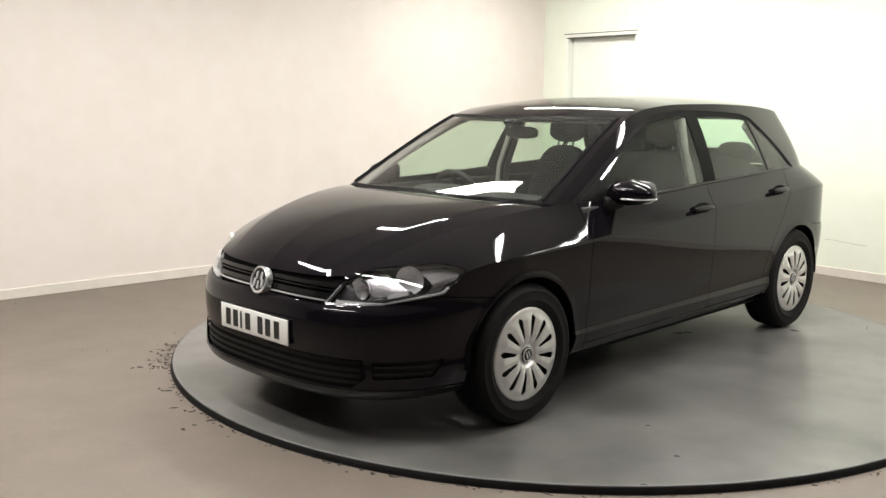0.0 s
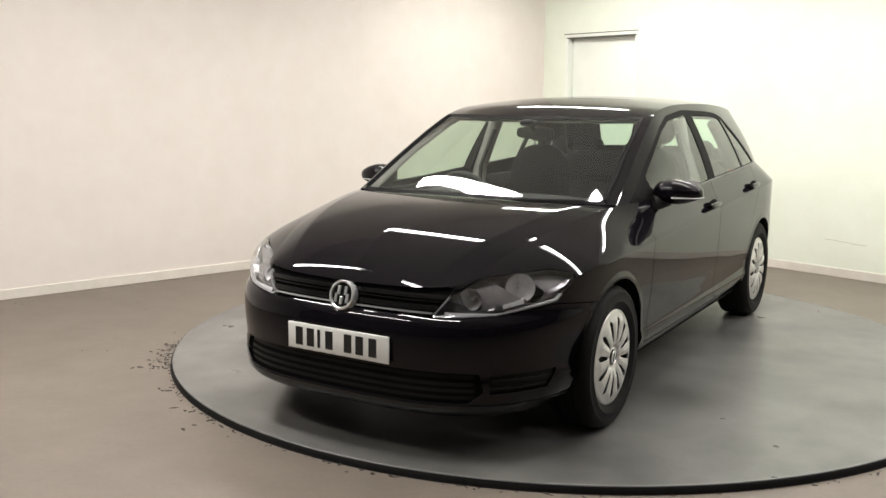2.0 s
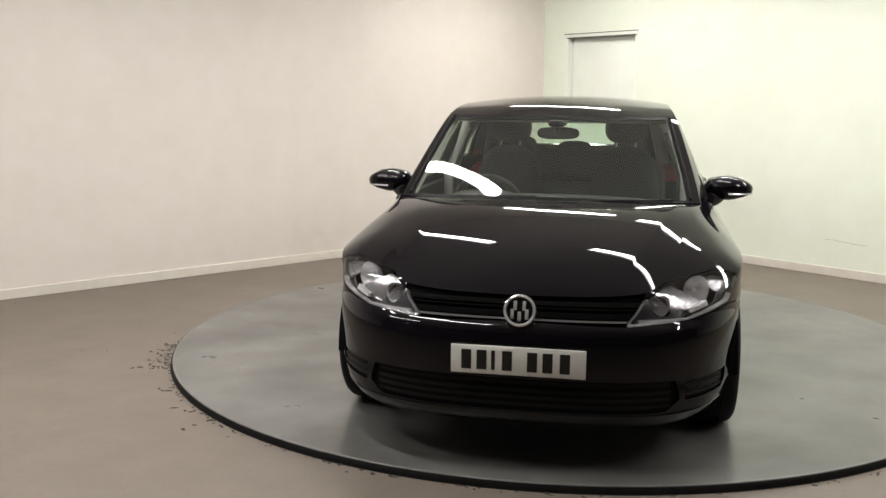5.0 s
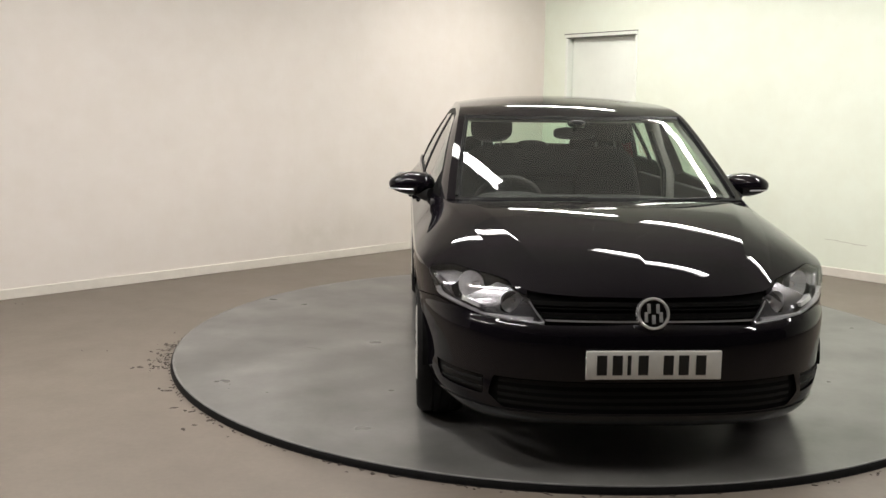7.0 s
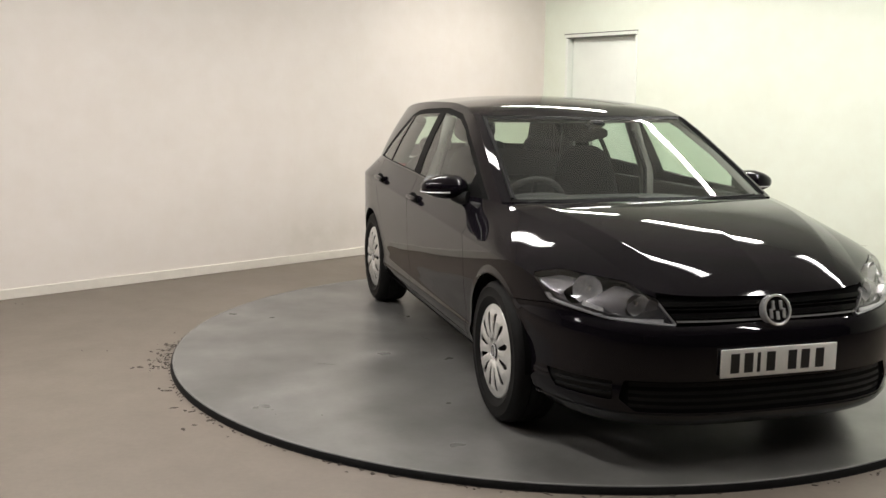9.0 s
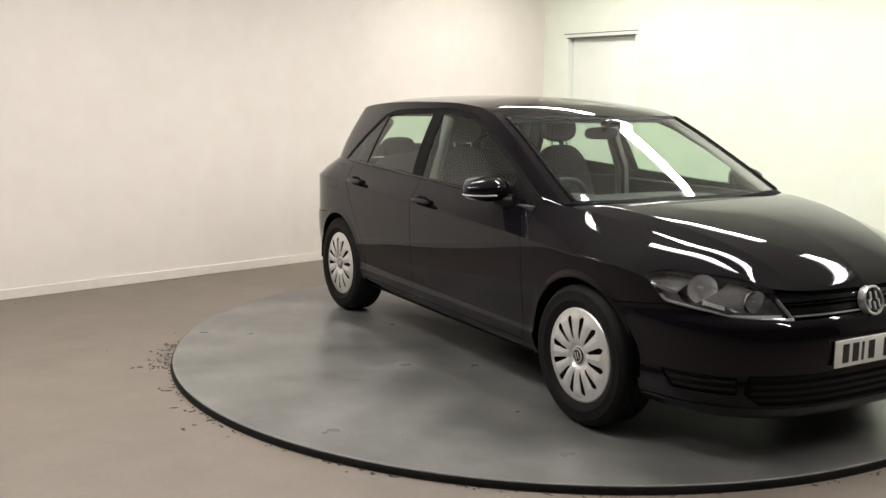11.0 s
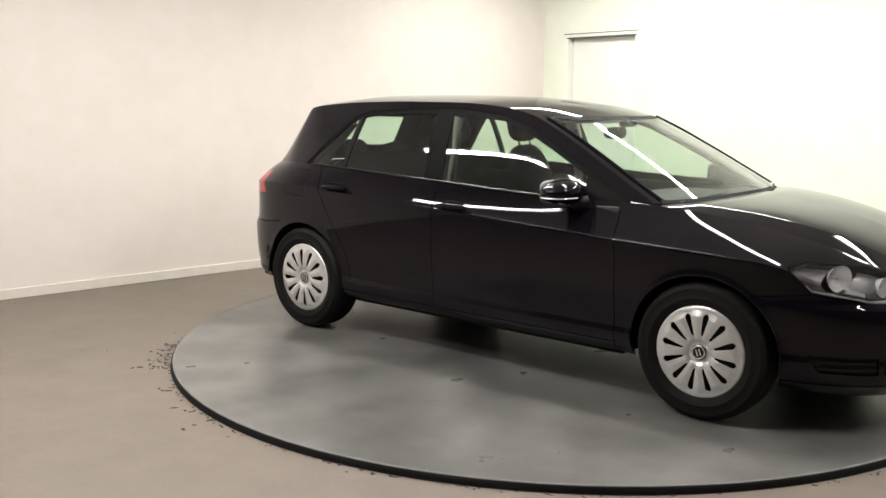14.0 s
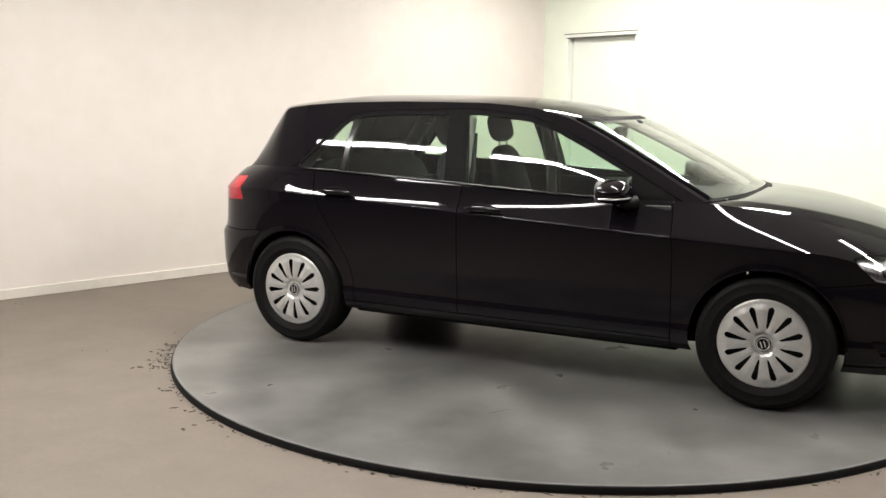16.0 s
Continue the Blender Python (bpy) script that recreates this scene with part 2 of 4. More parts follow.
def smooth_keys(u, keys):
    """Monotone cubic through (u, value...) keys."""
    k = np.array(sorted(keys), float)
    x, Y = k[:, 0], k[:, 1:]
    h = np.diff(x)[:, None]
    d = np.diff(Y, axis=0) / h
    s = np.zeros_like(Y)
    s[1:-1] = np.where(d[:-1] * d[1:] > 0, 2 * d[:-1] * d[1:] / (d[:-1] + d[1:] + 1e-12), 0)
    s[0], s[-1] = d[0], d[-1]
    u = np.clip(np.asarray(u, float), x[0], x[-1])
    i = np.clip(np.searchsorted(x, u) - 1, 0, len(x) - 2)
    t = ((u - x[i]) / h[i, 0])[..., None]
    r = ((2 * t ** 3 - 3 * t ** 2 + 1) * Y[i] + (t ** 3 - 2 * t ** 2 + t) * h[i] * s[i]
         + (3 * t ** 2 - 2 * t ** 3) * Y[i + 1] + (t ** 3 - t ** 2) * h[i] * s[i + 1])
    return r[..., 0] if Y.shape[1] == 1 else r


def softened(a, n):
    """A running mean along rows, with the ends held."""
    k = np.hanning(2 * n + 3)[1:-1]
    k /= k.sum()
    a = np.asarray(a, float)
    flat = a.reshape(len(a), -1)
    p = np.vstack([2 * flat[0] - flat[n:0:-1], flat, 2 * flat[-1] - flat[-2:-n - 2:-1]])
    return np.stack([np.convolve(p[:, j], k, "valid") for j in range(flat.shape[1])], 1).reshape(a.shape)


# ---- the room ----
E1 = Vector((math.cos(radians(TURN)), math.sin(radians(TURN)), 0))
E2 = Vector((math.cos(radians(TURN - 90)), math.sin(radians(TURN - 90)), 0))
ROOM = Matrix((( -E1.x, E2.x, 0, CORNER[0]), (-E1.y, E2.y, 0, CORNER[1]), (0, 0, 1, 0), (0, 0, 0, 1)))
# room space: x along the warm wall away from the corner, y along the cool wall away from the corner
LX, LY = 12.5, 12.0
DOOR_A, DOOR_B, DOOR_H = 0.315, 1.25, 2.155


def slab(name, boxes, material, label, category, bevel=0.0):
    bm = bmesh.new()
    for b in boxes:
        box(bm, *b, bevel=bevel, m=ROOM)
    ob = part(name, bm, material, None, smooth=False)
    return tagged(ob, label, category, kind="structure")


def build_room():
    slab("floor", [(-0.3, LX + 0.3, -0.3, LY + 0.3, -0.2, 0)], M_FLOOR, "worn beige-grey painted concrete floor with dark scuffs", "floor")
    slab("ceiling", [(-0.3, LX + 0.3, -0.3, LY + 0.3, CEILING, CEILING + 0.2)], M_CEILING, "dim grey ceiling above the lamps", "ceiling")
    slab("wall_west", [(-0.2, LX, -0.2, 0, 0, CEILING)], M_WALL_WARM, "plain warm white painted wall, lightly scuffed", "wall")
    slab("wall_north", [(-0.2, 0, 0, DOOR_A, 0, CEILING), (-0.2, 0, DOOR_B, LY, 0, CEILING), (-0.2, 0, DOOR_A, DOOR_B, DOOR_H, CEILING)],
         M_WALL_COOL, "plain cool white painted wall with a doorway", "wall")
    slab("wall_south", [(LX, LX + 0.2, -0.2, LY, 0, CEILING)], M_DARK_WALL, "dark wall behind the viewer", "wall")
    slab("wall_east", [(-0.2, LX + 0.2, LY, LY + 0.2, 0, CEILING)], M_DARK_WALL, "dark wall closing the studio", "wall")
    slab("baseboard_west", [(0.016, LX, 0.0, 0.016, 0, 0.075)], M_SKIRT, "low off-white painted skirting board", "skirting board", 0.004)
    slab("baseboard_north", [(0, 0.016, 0, DOOR_A - 0.06, 0, 0.075), (0, 0.016, DOOR_B + 0.06, LY, 0, 0.075)],
         M_SKIRT, "low off-white painted skirting board", "skirting board", 0.004)
    bm = bmesh.new()
    box(bm, -0.002, 0.0015, 3.30, 3.42, 0.306, 0.3095, m=ROOM)
    box(bm, -0.002, 0.0015, 3.42, 3.54, 0.298, 0.3015, m=ROOM)
    box(bm, -0.002, 0.0015, 3.54, 3.66, 0.290, 0.294, m=ROOM)
    part("scuff", bm, M_SCUFF, bpy.data.objects["wall_north"], "faint grey scratch")
    bm = bmesh.new()
    box(bm, 2.5265, 2.5295, -0.002, 0.0012, 1.62, 1.88, m=ROOM)
    part("hairline", bm, M_SKIRT, bpy.data.objects["wall_west"], "fine upright hairline crack")
    door = new("door_1")
    door.matrix_basis = ROOM
    tagged(door, "flush white door set back in the white wall", "door", kind="structure")
    bm = bmesh.new()
    box(bm, -0.11, -0.07, DOOR_A + 0.035, DOOR_B - 0.035, 0.005, DOOR_H - 0.04, 0.003)
    part("door_leaf", bm, M_DOOR, door)
    bm = bmesh.new()
    box(bm, -0.13, 0.012, DOOR_A, DOOR_A + 0.03, 0, DOOR_H - 0.03, 0.003)
    box(bm, -0.13, 0.012, DOOR_B - 0.03, DOOR_B, 0, DOOR_H - 0.03, 0.003)
    part("jamb", bm, M_DOOR, door)
    bm = bmesh.new()
    box(bm, -0.13, 0.02, DOOR_A - 0.01, DOOR_B, DOOR_H - 0.03, DOOR_H, 0.003)
    part("door_head", bm, M_DOOR, door)
    # solid dark strips draw the shadow lines over and under the head
    bm = bmesh.new()
    box(bm, -0.005, 0.024, DOOR_A - 0.01, DOOR_B, DOOR_H, DOOR_H + 0.008)
    box(bm, -0.08, 0.017, DOOR_A + 0.02, DOOR_B - 0.01, DOOR_H - 0.042, DOOR_H - 0.031)
    part("shadow_strip", bm, M_SHADOW_STRIP, door, "thin dark strips drawn as shadow lines along the door head")


def build_turntable():
    t = new("turntable")
    tagged(t, "round grey painted car turntable with a black rubber edge", "turntable")
    rot = Matrix(((1, 0, 0, 0), (0, 0, 1, 0), (0, 1, 0, 0), (0, 0, 0, 1)))
    h = DECK_Z
    bm = bmesh.new()
    lathe(bm, [(0.0, h), (1.1, h), (DECK_R - 0.022, h), (DECK_R - 0.022, h - 0.012)], 160, rot)
    part("deck", bm, M_DECK, t, "grey painted steel deck with scuffs and tyre marks")
    bm = bmesh.new()
    lathe(bm, [(DECK_R - 0.021, h - 0.01), (DECK_R - 0.021, h + 0.0005), (DECK_R - 0.013, h + 0.001), (DECK_R - 0.011, h - 0.001), (DECK_R - 0.011, h - 0.006)], 160, rot)
    part("edge_trim", bm, M_EDGE, t, "thin worn metal edge strip")
    bm = bmesh.new()
    lathe(bm, [(DECK_R - 0.014, h - 0.004), (DECK_R - 0.008, h - 0.003), (DECK_R - 0.003, h - 0.009), (DECK_R - 0.001, 0.003), (DECK_R + 0.001, 0.002), (DECK_R + 0.001, 0.0), (DECK_R - 0.02, 0.0)], 160, rot)
    part("rubber_skirt", bm, M_RUBBER, t, "black rubber skirt")
    rnd = random.Random(11)
    for _ in range(7):
        r, a, d = rnd.uniform(0.5, 2.1), rnd.uniform(0, 2 * math.pi), rnd.uniform(0, math.pi)
        n, w = rnd.randint(4, 8), rnd.uniform(0.001, 0.003)
        bm = bmesh.new()
        top, low = [], []
        for i in range(n):
            u = (i / (n - 1) - 0.5) * rnd.uniform(0.08, 0.16)
            k = w * (1 - abs(2 * i / (n - 1) - 1)) + 0.0008
            c = Vector((r * math.cos(a) + u * math.cos(d), r * math.sin(a) + u * math.sin(d), h + 0.0012))
            side = Vector((-math.sin(d), math.cos(d), 0)) * k
            jog = Vector((rnd.gauss(0, 0.003), rnd.gauss(0, 0.003), 0))
            top.append(bm.verts.new(c + side + jog))
            low.append(bm.verts.new(c - side + jog))
        for i in range(n - 1):
            bm.faces.new((low[i], low[i + 1], top[i + 1], top[i]))
        bmesh.ops.solidify(bm, geom=bm.faces[:], thickness=0.0008)
        part("scuff_mark", bm, M_MARK, t, "small dark rubber scuff")
    t.location = (*PIVOT, 0)
    return t


def build_tubes():
    root = None
    for a, b in TUBES:
        at = Vector((*CORNER, 0)) - E1 * a + E2 * b
        m = pose(at.x, at.y, LAMP_Z - 0.09, 0, 0, TURN - 90)
        if root is None:
            root = new("ceiling_light")
            tagged(root, "white fluorescent batten with two lit tubes hung from the ceiling", "ceiling light", "ceiling battens")
            bm = bmesh.new()
            box(bm, -0.78, 0.78, -0.05, 0.05, 0.02, 0.09, 0.006)
            part("housing", bm, M_BATTEN, root)
            for s in (-0.55, 0.55):
                bm = bmesh.new()
                rod(bm, [(s, 0, 0.085), (s, 0, CEILING - LAMP_Z + 0.09)], 0.0025, 6)
                part("hanger", bm, M_BATTEN, root, "thin hanging rod")
            for s in (-0.045, 0.045):
                bm = bmesh.new()
                rod(bm, [(-0.74, s, 0), (0.74, s, 0)], 0.016, 12)
                part("tube", bm, M_TUBE, root, "lit white tube")
            root.matrix_basis = m
        else:
            copy_thing(root, m)
        lamp = bpy.data.lights.new("tube_lamp", "AREA")
        lamp.shape, lamp.size, lamp.size_y, lamp.energy = "RECTANGLE", 1.48, 0.06, TUBE_POWER
        lamp.color = (1.0, 0.965, 0.92)
        ob = new("tube_lamp", lamp)
        ob.matrix_basis = m @ pose(0, 0, -0.025)


# ---- the car ----
HUB_X, HUB_Z, TRACK = 1.3185, 0.317, 0.775
ARCH = 0.347


def plan_half():
    """The widest outline seen from above, from the rear centre to the front centre, evenly spaced."""
    a = np.linspace(0.0, math.pi / 2, 900)
    def bow(n):
        return np.cos(a) ** (2 / n), np.sin(a) ** (2 / n)
    rx, ry = bow(3.8)
    fx, fy = bow(3.0)
    rear = np.stack([-1.2 - 0.885 * rx, 0.885 * ry], 1)
    front = np.stack([1.2 + 0.955 * fx, 0.885 * fy], 1)[::-1]
    side = np.stack([np.linspace(-1.19, 1.19, 400), np.full(400, 0.885)], 1)
    p = np.vstack([rear, side, front])
    d = np.concatenate([[0], np.cumsum(np.hypot(*np.diff(p, axis=0).T))])
    s = np.linspace(0, d[-1], 521)
    return np.stack([np.interp(s, d, p[:, 0]), np.interp(s, d, p[:, 1])], 1), s


PLAN, ARC = plan_half()
TANGENT = np.gradient(PLAN, axis=0)
TANGENT /= np.linalg.norm(TANGENT, axis=1)[:, None]
NORMAL = softened(np.stack([TANGENT[:, 1] * -1, TANGENT[:, 0]], 1), 8)
NORMAL /= np.linalg.norm(NORMAL, axis=1)[:, None]
END = ARC[-1]
MID = len(PLAN) // 2


def at_x(x):
    """Distance from the front centre along the outline, where the side has this x."""
    return END - np.interp(x, PLAN[:, 0], ARC)


def at_fy(y):
    return END - np.interp(-y, -PLAN[MID:, 1], ARC[MID:])


def at_ry(y):
    return END - np.interp(y, PLAN[:MID, 1], ARC[:MID])


SA = END - ARC      # distance from the front centre for each row


def top_line():
    """The upper edge of the body side: bonnet edge, then waistline, then tailgate."""
    k = [(at_fy(0), 2.080, 0, 0.684), (at_fy(0.3), 2.062, 0.28, 0.688), (at_fy(0.55), 2.0, 0.48, 0.705),
         (at_x(1.88), 1.87, 0.535, 0.762), (at_x(1.75), 1.73, 0.580, 0.818), (at_x(1.5), 1.5, 0.638, 0.874), (at_x(1.3), 1.3, 0.678, 0.910),
         (at_x(1.0), 1.0, 0.732, 0.940), (at_x(0.8), 0.8, 0.775, 0.946), (at_x(0.5), 0.5, 0.800, 0.947), (at_x(0.2), 0.2, 0.810, 0.956),
         (at_x(-0.26), -0.26, 0.815, 0.979), (at_x(-0.8), -0.8, 0.815, 1.002), (at_x(-1.15), -1.15, 0.808, 1.018), (at_x(-1.5), -1.48, 0.775, 1.026),
         (at_x(-1.75), -1.67, 0.705, 1.022), (at_ry(0.65), -1.865, 0.58, 1.0), (at_ry(0.3), -2.0, 0.28, 0.985), (at_ry(0), -2.015, 0, 0.985)]
    return softened(smooth_keys(SA, k), 10)


TOP = top_line()
TOP[-1, 1] = TOP[0, 1] = 0
# the sharp line along the side: from the headlight's tip, under the door handles, to the tail light
CREASE = softened(smooth_keys(SA, [(0, 0.59), (at_fy(0.45), 0.592), (at_fy(0.66), 0.625), (at_x(1.8), 0.69), (at_x(1.55), 0.753), (at_x(0.9), 0.784),
                                   (at_x(0), 0.827), (at_x(-1.2), 0.882), (at_x(-1.6), 0.895), (at_ry(0.6), 0.88), (END, 0.87)]), 6)
BOTTOM = softened(smooth_keys(SA, [(0, 0.20), (at_fy(0.6), 0.20), (at_x(1.6), 0.215), (at_x(1.0), 0.235), (at_x(-1.0), 0.235), (at_x(-1.6), 0.27),
                                   (at_ry(0.6), 0.28), (END, 0.28)]), 6)


def along_keys(z, at, value):
    return smooth_keys(z, list(zip(at, value)))


def belt():
    """The body side wrapped round the half car. Columns: x, y, z, distance from the front centre."""
    nz1, nz2 = 52, 40
    wf = np.clip(NORMAL[:, 0], 0, 1) ** 1.3
    wr = np.clip(-NORMAL[:, 0], 0, 1) ** 1.3
    ws = np.clip(1 - wf - wr, 0, 1)
    rows = []
    for v in np.linspace(0, 1, nz1):
        z = BOTTOM + (CREASE - BOTTOM) * v
        side = along_keys(z, [0.20, 0.235, 0.26, 0.30, 0.335, 0.37, 0.42, 0.50, 0.60, 0.70, 0.78, 0.84, 0.92], [0.11, 0.07, 0.045, 0.028, 0.018, 0.024, 0.022, 0.012, 0.005, 0.002, 0.0005, 0.0, 0.0])
        front = along_keys(z, [0.19, 0.205, 0.225, 0.25, 0.30, 0.36, 0.44, 0.50, 0.54, 0.565, 0.58, 0.592, 0.61], [0.06, 0.03, 0.012, 0.004, 0.006, 0.014, 0.008, 0.010, 0.015, 0.025, 0.038, 0.055, 0.065])
        rear = along_keys(z, [0.25, 0.32, 0.45, 0.6, 0.66, 0.85], [0.08, 0.03, 0.0, 0.0, 0.035, 0.05])
        d = side * ws + front * wf + rear * wr
        p = PLAN - NORMAL * d[:, None]
        r = np.hypot(np.abs(p[:, 0]) - HUB_X, z - HUB_Z)
        p[:, 1] += 0.0035 * np.exp(-((r - ARCH - 0.004) / 0.016) ** 2) * (p[:, 1] > 0.6)
        rows.append(np.column_stack([p, z, SA]))
    q0 = rows[-1][:, :3]
    blend = smooth_keys(SA, [(0, 0.35, 0.6), (at_fy(0.5), 0.3, 0.6), (at_x(1.75), 0.36, 0.56), (at_x(1.3), 0.33, 0.56), (at_x(0.9), 0.48, 0.48),
                             (at_x(0.4), 0.616, 0.443), (at_x(-1.1), 0.616, 0.443), (at_x(-1.6), 0.48, 0.52), (at_ry(0.6), 0.38, 0.6), (END, 0.3, 0.6)])
    q1 = q0 + (TOP - q0) * np.stack([blend[:, 0], blend[:, 0], blend[:, 1]], 1)
    for v in np.linspace(0, 1, nz2)[1:]:
        p = q0 * (1 - v) ** 2 + 2 * v * (1 - v) * q1 + v * v * TOP
        rows.append(np.column_stack([p, SA]))
    g = np.stack(rows, 1)
    g[0, :, 1] = g[-1, :, 1] = 0
    return g.reshape(-1, 4), grid_faces(g.shape[0], g.shape[1], True)


def poly_inside(corners, iu, iv):
    """Signed value of a convex outline (counter-clockwise) over two columns."""
    def value(p):
        r = np.full(len(p), 1e9)
        for (a, b), (c, d) in zip(corners, corners[1:] + corners[:1]):
            n = math.hypot(c - a, d - b)
            r = np.minimum(r, ((c - a) * (p[:, iv] - b) - (d - b) * (p[:, iu] - a)) / n)
        return r
    return value


LAMP = [(at_fy(0.405), 0.583), (at_fy(0.66), 0.597), (at_x(1.775), 0.640), (at_x(1.675), 0.738), (at_x(1.735), 0.757), (at_fy(0.70), 0.728), (at_fy(0.50), 0.680)]
# rail: the roof side line seen from the side, x: y, z
RAIL = [(1.0, 0.728, 0.945), (0.80, 0.706, 1.057), (0.6, 0.678, 1.168), (0.40, 0.650, 1.273), (0.23, 0.628, 1.345), (0.05, 0.611, 1.384), (-0.3, 0.60, 1.408), (-0.7, 0.595, 1.411),
        (-1.1, 0.582, 1.403), (-1.35, 0.572, 1.389), (-1.50, 0.566, 1.374), (-1.56, 0.563, 1.360), (-1.585, 0.568, 1.325), (-1.64, 0.58, 1.245), (-1.70, 0.592, 1.15), (-1.76, 0.604, 1.065), (-1.80, 0.61, 1.01)]
CENTRE = [(1.0, 1.165, 0.958), (0.80, 0.965, 1.066), (0.6, 0.765, 1.168), (0.40, 0.560, 1.266), (0.23, 0.385, 1.344), (0.05, 0.16, 1.402), (-0.3, -0.27, 1.445), (-0.7, -0.7, 1.455),
          (-1.1, -1.14, 1.450), (-1.35, -1.46, 1.424), (-1.50, -1.70, 1.396), (-1.56, -1.80, 1.378), (-1.585, -1.835, 1.335), (-1.64, -1.885, 1.25), (-1.70, -1.945, 1.155), (-1.76, -2.0, 1.07), (-1.80, -2.04, 1.0)]


def upper():
    """Windscreen, roof and tailgate as one half sheet. Columns: x, y, z, rail station, share towards the centre."""
    xs = np.linspace(1.0, -1.80, 250)
    rail = softened(np.column_stack([xs, smooth_keys(xs, RAIL)]), 2)
    mid = softened(smooth_keys(xs, CENTRE), 2)
    w = np.linspace(0, 1, 40)[None, :]
    sweep = np.interp(xs, [-0.1, 0.3], [2.0, 2.9])[:, None]
    x = mid[:, :1] - (mid[:, :1] - rail[:, :1]) * (1 - w) ** sweep
    y = rail[:, 1:2] * (1 - w)
    z = rail[:, 2:3] + (mid[:, 1:2] - rail[:, 2:3]) * (1 - (1 - w) ** 2.4)
    g = np.stack([x, y, z, np.broadcast_to(xs[:, None], x.shape), np.broadcast_to(w, x.shape)], -1)
    return g.reshape(-1, 5), grid_faces(*g.shape[:2]), rail


def side_glass_sheet(rail):
    """The side above the waistline, from waist to roof rail. Columns: x, y, z."""
    order = np.argsort(TOP[:, 0])
    xs = np.linspace(-1.79, 0.998, 290)
    wy, wz = np.interp(xs, TOP[order, 0], TOP[order, 1]), np.interp(xs, TOP[order, 0], TOP[order, 2])
    o2 = np.argsort(rail[:, 0])
    ry, rz = np.interp(xs, rail[o2, 0], rail[o2, 1]), np.interp(xs, rail[o2, 0], rail[o2, 2])
    v = np.linspace(0, 1, 46)[None, :]
    z = wz[:, None] + (rz - wz)[:, None] * v
    y = wy[:, None] + (ry - wy)[:, None] * v + 0.014 * np.sin(math.pi * v ** 0.9) * np.clip((rz - wz) / 0.3, 0, 1)[:, None]
    g = np.stack([np.broadcast_to(xs[:, None], z.shape), y, z], -1)
    return g.reshape(-1, 3), grid_faces(*g.shape[:2], True)


GLASS_TOP = [(0.93, 0.90), (0.587, 1.085), (0.40, 1.18), (0.224, 1.262), (0.05, 1.318), (-0.25, 1.347), (-0.39, 1.346), (-0.75, 1.338), (-0.95, 1.326), (-1.06, 1.300), (-1.18, 1.19), (-1.345, 1.02), (-1.5, 0.87)]


def window_value(p):
    order = np.argsort(TOP[:, 0])
    waist = np.interp(p[:, 0], TOP[order, 0], TOP[order, 2])
    k = sorted(GLASS_TOP)
    top = np.interp(p[:, 0], [a for a, _ in k], [b for _, b in k])
    return np.minimum(p[:, 2] - waist - 0.012, (top - p[:, 2]) * 0.8)


def offset_in(data, d):
    """The sheet moved inward by d along its own normals."""
    v = data[0][:, :3]
    acc = point_normals(v, data[1])
    out = data[0].copy()
    out[:, :3] = v - acc * d
    return out, data[1]


def both(name, data, material, parent, label="", thick=0.0, shift=0.0):
    """The panel on each side of the car."""
    if shift:
        data = offset_in(data, shift)
    a = sheet(name, xyz(data), material, parent, label, False, thick)
    b = sheet(name, mirrored(data), material, parent, label, False, thick)
    return a, b


def whole(name, data, material, parent, label="", thick=0.0, shift=0.0):
    """A panel that runs across the middle: both halves joined into one mesh."""
    if shift:
        data = offset_in(data, shift)
    v, f = xyz(data)
    w, g = mirrored(data)
    n = len(v)
    mid = np.abs(v[:, 1]) < 0.002
    v = v.copy()
    v[mid, 1] = 0
    same = np.where(mid, np.arange(n), np.arange(n) + n)
    faces = list(f) + [tuple(int(same[i]) for i in q) for q in g]
    return sheet(name, (np.vstack([v, w]), faces), material, parent, label, False, thick)


